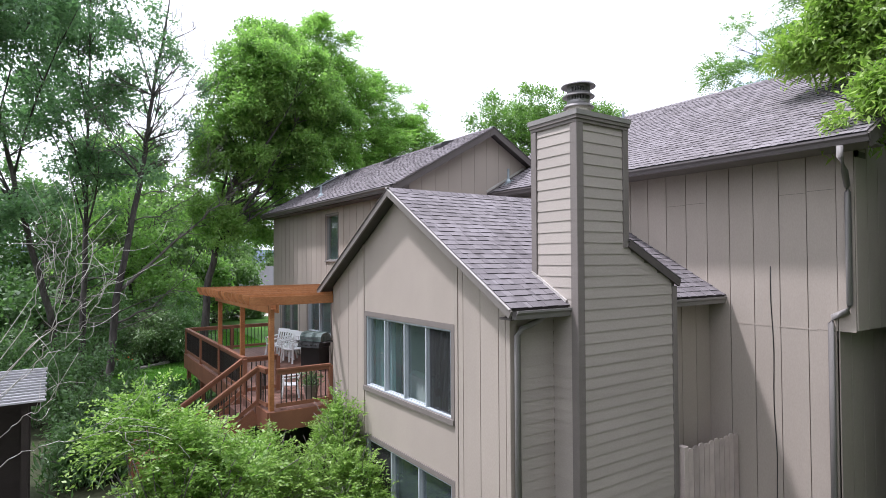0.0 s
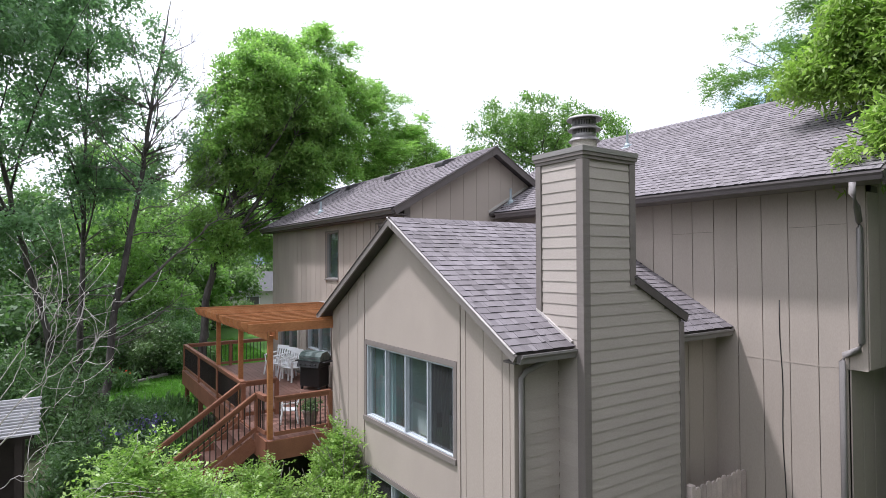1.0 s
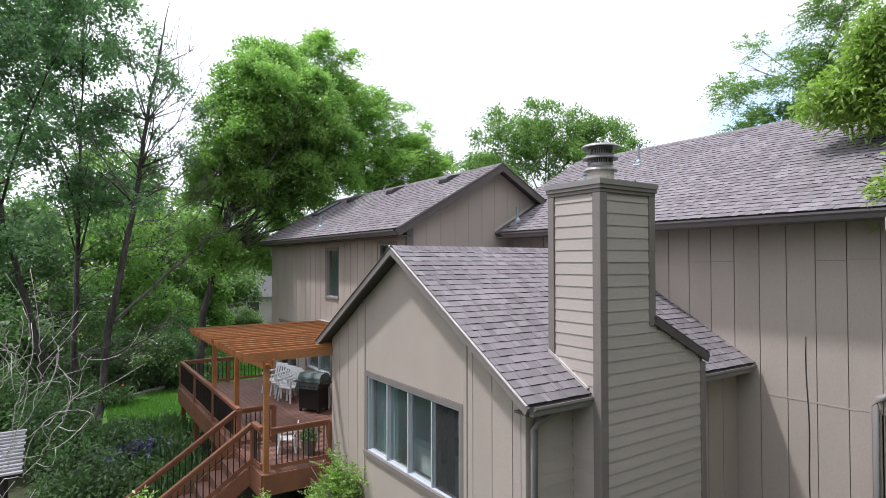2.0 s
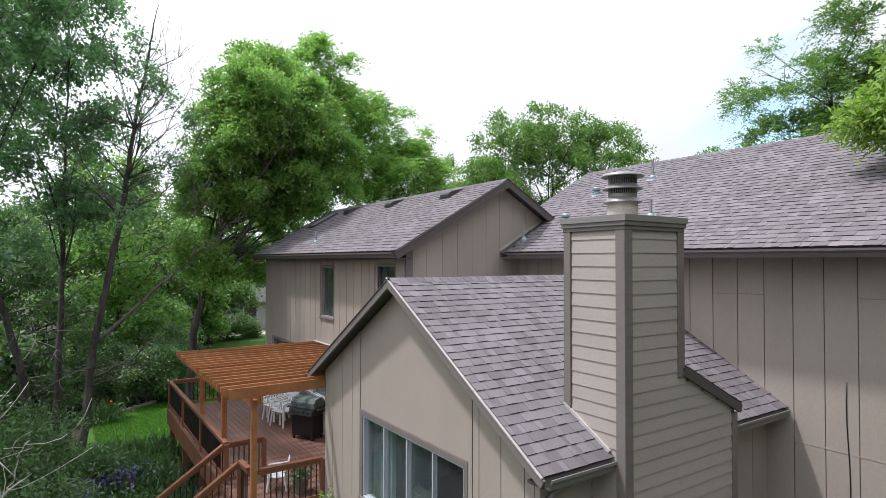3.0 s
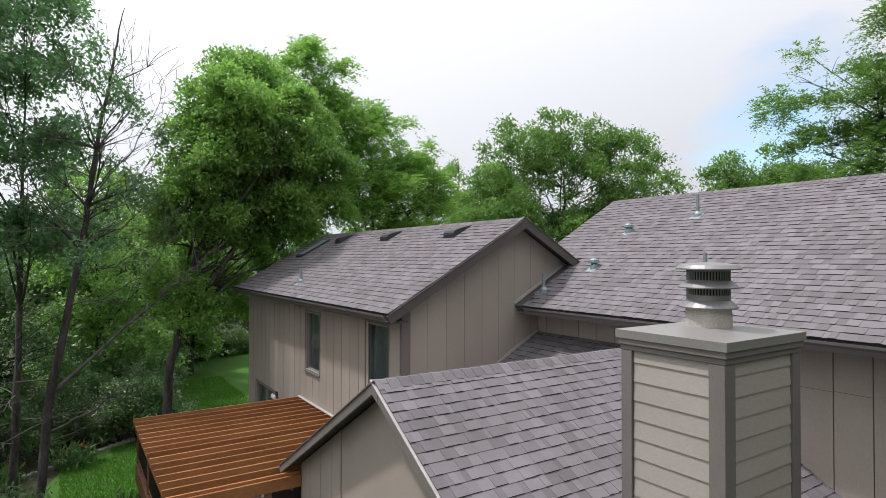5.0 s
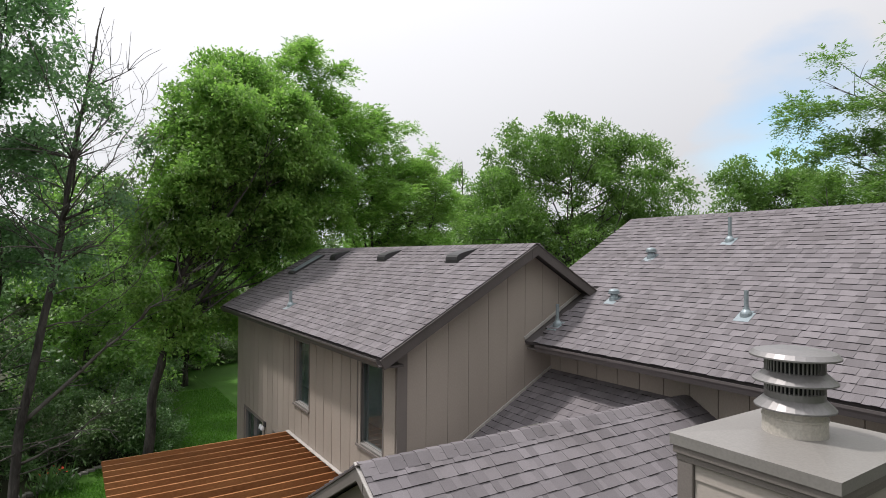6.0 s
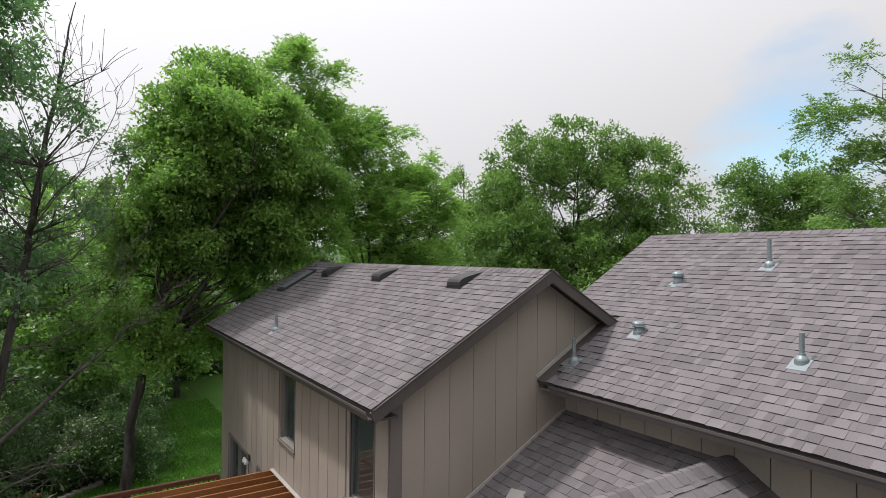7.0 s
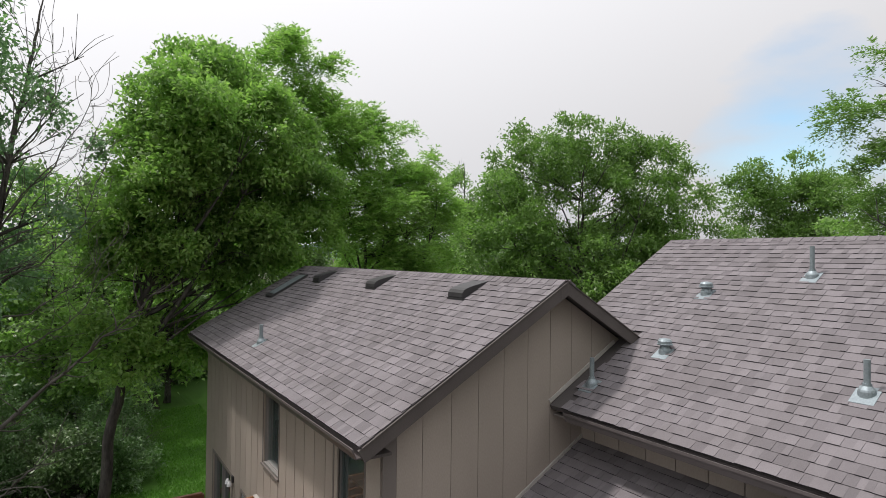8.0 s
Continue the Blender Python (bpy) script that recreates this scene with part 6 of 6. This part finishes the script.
for i, (x, y, h) in enumerate(((4.6, 44.0, 12.5), (2.2, 47.0, 12.0))):
    z = ground_z(x, y)
    tree("dark blue-green spruce in the distance", [(x, y, z), (x, y, z + h)],
         [(x, y, z + h * (0.1 + 0.085 * k), 2.6 * (1 - 0.088 * k), 2.6 * (1 - 0.088 * k), 0.6) for k in range(11)],
         900, 70 + i, LEAF_SPRUCE, 0.2, 0.2, reach=0.5, droop=0.3, width=0.25, limbs=20, rough=0.2, name="spruce", category="tree")


def shrub(label, at, lobes, clumps, seed, leaf_mat, leaf=0.08, reach=0.35, limbs=14, width=0.42, name="shrub", twigs=5, per_twig=8, group="", droop=0.2, bough=0.32, per=8, leafing=spray):
    x, y = at
    z = ground_z(x, y)
    return tree(label, [(x, y, z), (x + 0.05, y, z + 0.25), (x, y + 0.05, z + 0.6)], lobes, clumps, seed, leaf_mat, 0.06, leaf, twigs, per_twig, reach, droop, width, limbs,
                name=name, category="shrub", group=group, bark=TWIG, bough=bough, per=per, leafing=leafing)


shrub("tall bright green feathery shrub in the garden", (1.1, 5.7), [(0.70, 5.95, 4.18, 0.30, 0.32, 0.34), (1.05, 5.7, 4.12, 0.36, 0.38, 0.36), (1.48, 5.45, 3.72, 0.32, 0.34, 0.40), (1.1, 5.7, 3.4, 0.55, 0.5, 0.6), (1.2, 5.8, 2.3, 0.6, 0.5, 0.8)],
      760, 80, LEAF_BUSH, 0.058, 0.44, 44, per_twig=18, width=0.42, bough=0.16, per=6, twigs=3, droop=0.35, leafing=fronds)
shrub("bright green shrub beside the deck", (3.3, 9.4), [(3.2, 9.4, 2.2, 0.6, 0.5, 0.75), (2.7, 9.6, 1.9, 0.6, 0.5, 0.7), (3.9, 9.2, 2.0, 0.55, 0.45, 0.6)], 460, 81, LEAF_BUSH, 0.066, 0.46, 18, per_twig=17, width=0.42, twigs=3, per=6, droop=0.3, leafing=fronds)
shrub("climbing green shrub against the sunroom wall", (4.5, 9.0), [(4.5, 9.6, 2.2, 0.3, 0.5, 0.75), (4.4, 8.7, 1.9, 0.35, 0.6, 0.6), (4.6, 9.7, 2.8, 0.15, 0.25, 0.45)], 460, 82, LEAF_BUSH, 0.066, 0.40, 18, per_twig=16, width=0.42, twigs=3, per=6, droop=0.3, leafing=fronds)
for i, (x, y, h, r) in enumerate(((9.2, 45.2, 2.6, 1.3), (11.6, 46.0, 2.0, 1.1), (13.2, 46.3, 1.3, 0.8))):
    z = ground_z(x, y)
    shrub("rounded green shrub beside the neighbouring patio", (x, y), [(x, y, z + h * 0.5, r, r, h * 0.5)], int(150 * r), 300 + i, LEAF_WOOD, 0.16, 0.5, bough=0.5, group="shrubs beside the patio")
shrub("pale-leaved shrub under the trees", (3.6, 28.0), [(3.6, 28.0, 2.6, 1.5, 1.2, 1.2)], 200, 83, LEAF_PALE, 0.15, 0.5)
for i, (x, y, h, r) in enumerate(((0.4, 17.6, 2.6, 1.5), (-1.4, 20.0, 3.0, 1.7), (4.8, 30.5, 3.2, 1.6), (1.4, 29.0, 2.8, 1.7), (0.8, 14.6, 1.5, 1.0), (-0.6, 27.5, 3.4, 1.9), (4.8, 33.6, 3.6, 1.8), (-5.0, 11.5, 2.2, 1.4), (2.6, 30.6, 3.0, 1.7), (4.6, 28.4, 2.4, 1.4))):
    z = ground_z(x, y)
    shrub("dark green shrub under the trees", (x, y), [(x, y, z + h * 0.5, r, r, h * 0.52), (x + r * 0.4, y - r * 0.4, z + h * 0.3, r * 0.8, r * 0.8, h * 0.32)], int(170 * r), 90 + i, LEAF_DARK, 0.12, 0.45, bough=0.5, group="dark shrubs under the trees")


def bed(name, label, category, centre, spread, n, height, seed, mat, leaf, petal=None, petals=0, group=""):
    """A low clump of upright leaves, with flowers where it has any."""
    rng = np.random.default_rng(seed)
    x, y = centre
    t = thing(name, label, category, group=group)
    base = np.column_stack([rng.normal(x, spread, n), rng.normal(y, spread, n), np.zeros(n)])
    base[:, 2] = ground_z(x, y) + rng.uniform(0, height, n) ** 1.0 * 0.8
    ob = new("foliage", leaves_mesh("foliage", base, rng.normal(size=(n, 3)) * 0.5 + (0, 0, 0.8), rng.uniform(0.6, 1.3, n) * leaf, 0.22, mat, rng))
    ob.parent = t
    if petals:
        base = np.column_stack([rng.normal(x, spread * 0.8, petals), rng.normal(y, spread * 0.8, petals), ground_z(x, y) + height + rng.uniform(-0.1, 0.25, petals)])
        ob = new("blossom", leaves_mesh("blossom", base, rng.normal(size=(petals, 3)) + (0, 0, 0.5), rng.uniform(0.06, 0.13, petals), 0.7, petal, rng))
        ob.parent = t
        tagged(ob, "open blossoms", kind="stuff")


bed("flower_clump", "clump of red poppies at the lawn's edge", "flowers", (2.2, 25.6), 0.30, 260, 0.7, 120, LEAF_DARK, 0.35, PETAL_RED, 11)
bed("flower_clump", "clump of orange-red poppies under the trees", "flowers", (0.2, 24.4), 0.30, 260, 0.7, 121, LEAF_DARK, 0.35, PETAL_RED, 9)
bed("lavender_clump", "clump of blue-violet catmint beside the path", "flowers", (1.31, 17.0), 0.34, 520, 0.6, 122, LEAF_DARK, 0.3, PETAL_BLUE, 420)
bed("lavender_clump", "clump of blue-violet catmint beside the path", "flowers", (2.20, 17.5), 0.34, 480, 0.6, 123, LEAF_DARK, 0.3, PETAL_BLUE, 420)
for i, (x, y) in enumerate(((2.4, 18.5), (2.9, 17.2), (2.9, 15.6), (2.0, 19.6), (2.7, 14.2), (3.1, 19.6), (1.2, 19.2), (2.9, 18.4), (0.6, 14.2))):
    bed("border_plant", "leafy green border plant beside the deck", "plant", (x, y), 0.42, 1100, 0.8, 130 + i, LEAF_DARK, 0.26, group="border plants beside the deck")


def grass(label, spans, n, seed):
    """Short upright blades over the part of the lawn near the house."""
    rng = np.random.default_rng(seed)
    t = tagged(thing("grass", label, "grass"), kind="stuff")
    pts = []
    for x0, x1, y0, y1 in spans:
        k = int(n * (x1 - x0) * (y1 - y0))
        pts.append(np.column_stack([rng.uniform(x0, x1, k), rng.uniform(y0, y1, k)]))
    xy = np.concatenate(pts)
    base = np.column_stack([xy, [ground_z(x, y) + 0.035 for x, y in xy]])
    ob = new("blades", leaves_mesh("blades", base, rng.normal(size=(len(base), 3)) * 0.45 + (0, 0, 1), rng.uniform(0.05, 0.13, len(base)), 0.22, LEAF_GRASS, rng))
    ob.parent = t
    tagged(ob, kind="stuff")


grass("mown green lawn grass behind the deck", [(1.8, 3.4, 21.2, 25.8), (3.4, 8.0, 20.9, 27.0), (6.4, 9.6, 27.0, 38.0)], 700, 140)


def bare_branches(label, paths, seed):
    """Pale dead branches with side twigs, on a thin stem out of the ground."""
    rnd = random.Random(seed)
    t = thing("bare_shrub", label, "dead shrub")
    tubes = []
    for pts, r in paths:
        pts = [Vector(p) for p in pts]
        fine = []
        for a, b in zip(pts, pts[1:]):
            fine += [a.lerp(b, k / 4) + Vector((rnd.uniform(-1, 1), rnd.uniform(-1, 1), rnd.uniform(-1, 1))) * 0.02 for k in range(4)]
        fine.append(pts[-1])
        m = len(fine)
        tubes.append([(p, max(0.003, r * 0.42 * (1 - 0.8 * i / (m - 1)))) for i, p in enumerate(fine)])
        for i in range(m // 2, m - 1):
            for _ in range(i % 2):
                d = ((fine[i + 1] - fine[i]).normalized() + Vector((rnd.uniform(-1, 1), rnd.uniform(-1, 1), rnd.uniform(-0.4, 0.9)))).normalized()
                c = curve(fine[i], fine[i] + d * rnd.uniform(0.25, 0.75), Vector((rnd.uniform(-1, 1), rnd.uniform(-1, 1), rnd.uniform(-1, 1))) * 0.13, 5)
                tubes.append([(p, max(0.0022, r * 0.17 * (1 - k / 6))) for k, p in enumerate(c)])
    ob = new("deadwood", tubes_mesh("deadwood", tubes, DEAD, 6))
    ob.parent = t
    tagged(ob, kind="stuff")


bare_branches("pale thin leafless branches of a dead shrub", [
    ([(-1.35, 6.60, 1.1), (-1.10, 6.60, 3.2), (-0.33, 5.88, 4.23), (-0.22, 5.80, 4.27), (-0.03, 5.68, 4.34), (0.16, 5.55, 4.39), (0.35, 5.42, 4.43), (0.53, 5.30, 4.45), (0.59, 5.26, 4.37), (0.62, 5.24, 4.27)], 0.012),
    ([(-1.35, 6.60, 1.1), (-1.10, 6.60, 3.6), (-0.34, 6.00, 4.46), (-0.21, 5.91, 4.59), (-0.10, 5.84, 4.62), (0.01, 5.77, 4.75), (0.03, 5.75, 4.88)], 0.010),
    ([(-1.35, 6.60, 1.1), (-1.10, 6.60, 4.0), (-0.19, 6.49, 5.17), (0.03, 6.34, 5.38), (0.23, 6.21, 5.53), (0.38, 6.10, 5.68), (0.49, 6.03, 5.86), (0.53, 6.00, 6.05), (0.59, 5.96, 6.16)], 0.015),
    ([(-1.35, 6.60, 1.1), (-1.10, 6.60, 4.0), (-0.25, 6.70, 5.31), (-0.16, 6.65, 5.59), (-0.10, 6.60, 5.86), (-0.05, 6.57, 6.05), (-0.07, 6.59, 6.22), (-0.04, 6.56, 6.38)], 0.013),
    ([(-1.35, 6.60, 1.1), (-1.10, 6.60, 4.0), (-0.11, 6.49, 5.24), (0.00, 6.42, 5.37), (0.09, 6.36, 5.56), (0.16, 6.31, 5.72), (0.21, 6.28, 5.93), (0.19, 6.29, 6.09), (0.22, 6.27, 6.31)], 0.013),
    ([(-1.35, 6.60, 1.1), (-1.10, 6.60, 4.0), (-0.27, 6.42, 4.81), (-0.08, 6.29, 5.07), (0.08, 6.19, 5.13), (0.21, 6.10, 5.26), (0.27, 6.06, 5.41), (0.36, 6.00, 5.59), (0.40, 5.97, 5.70)], 0.014),
    ([(-1.35, 6.60, 1.1), (-1.10, 6.60, 4.0), (-0.10, 6.37, 5.06), (0.03, 6.28, 5.37), (0.02, 6.28, 5.69), (0.07, 6.25, 5.90), (0.14, 6.20, 6.11)], 0.012),
    ([(-1.35, 6.60, 1.1), (-1.10, 6.60, 4.0), (-0.21, 6.74, 5.58), (-0.12, 6.68, 5.80), (-0.01, 6.60, 6.02), (0.06, 6.56, 6.29), (0.05, 6.56, 6.51)], 0.013)], 5)

# ---- shingles, last ----
for spec in ROOFS:
    lay_shingles(*spec)
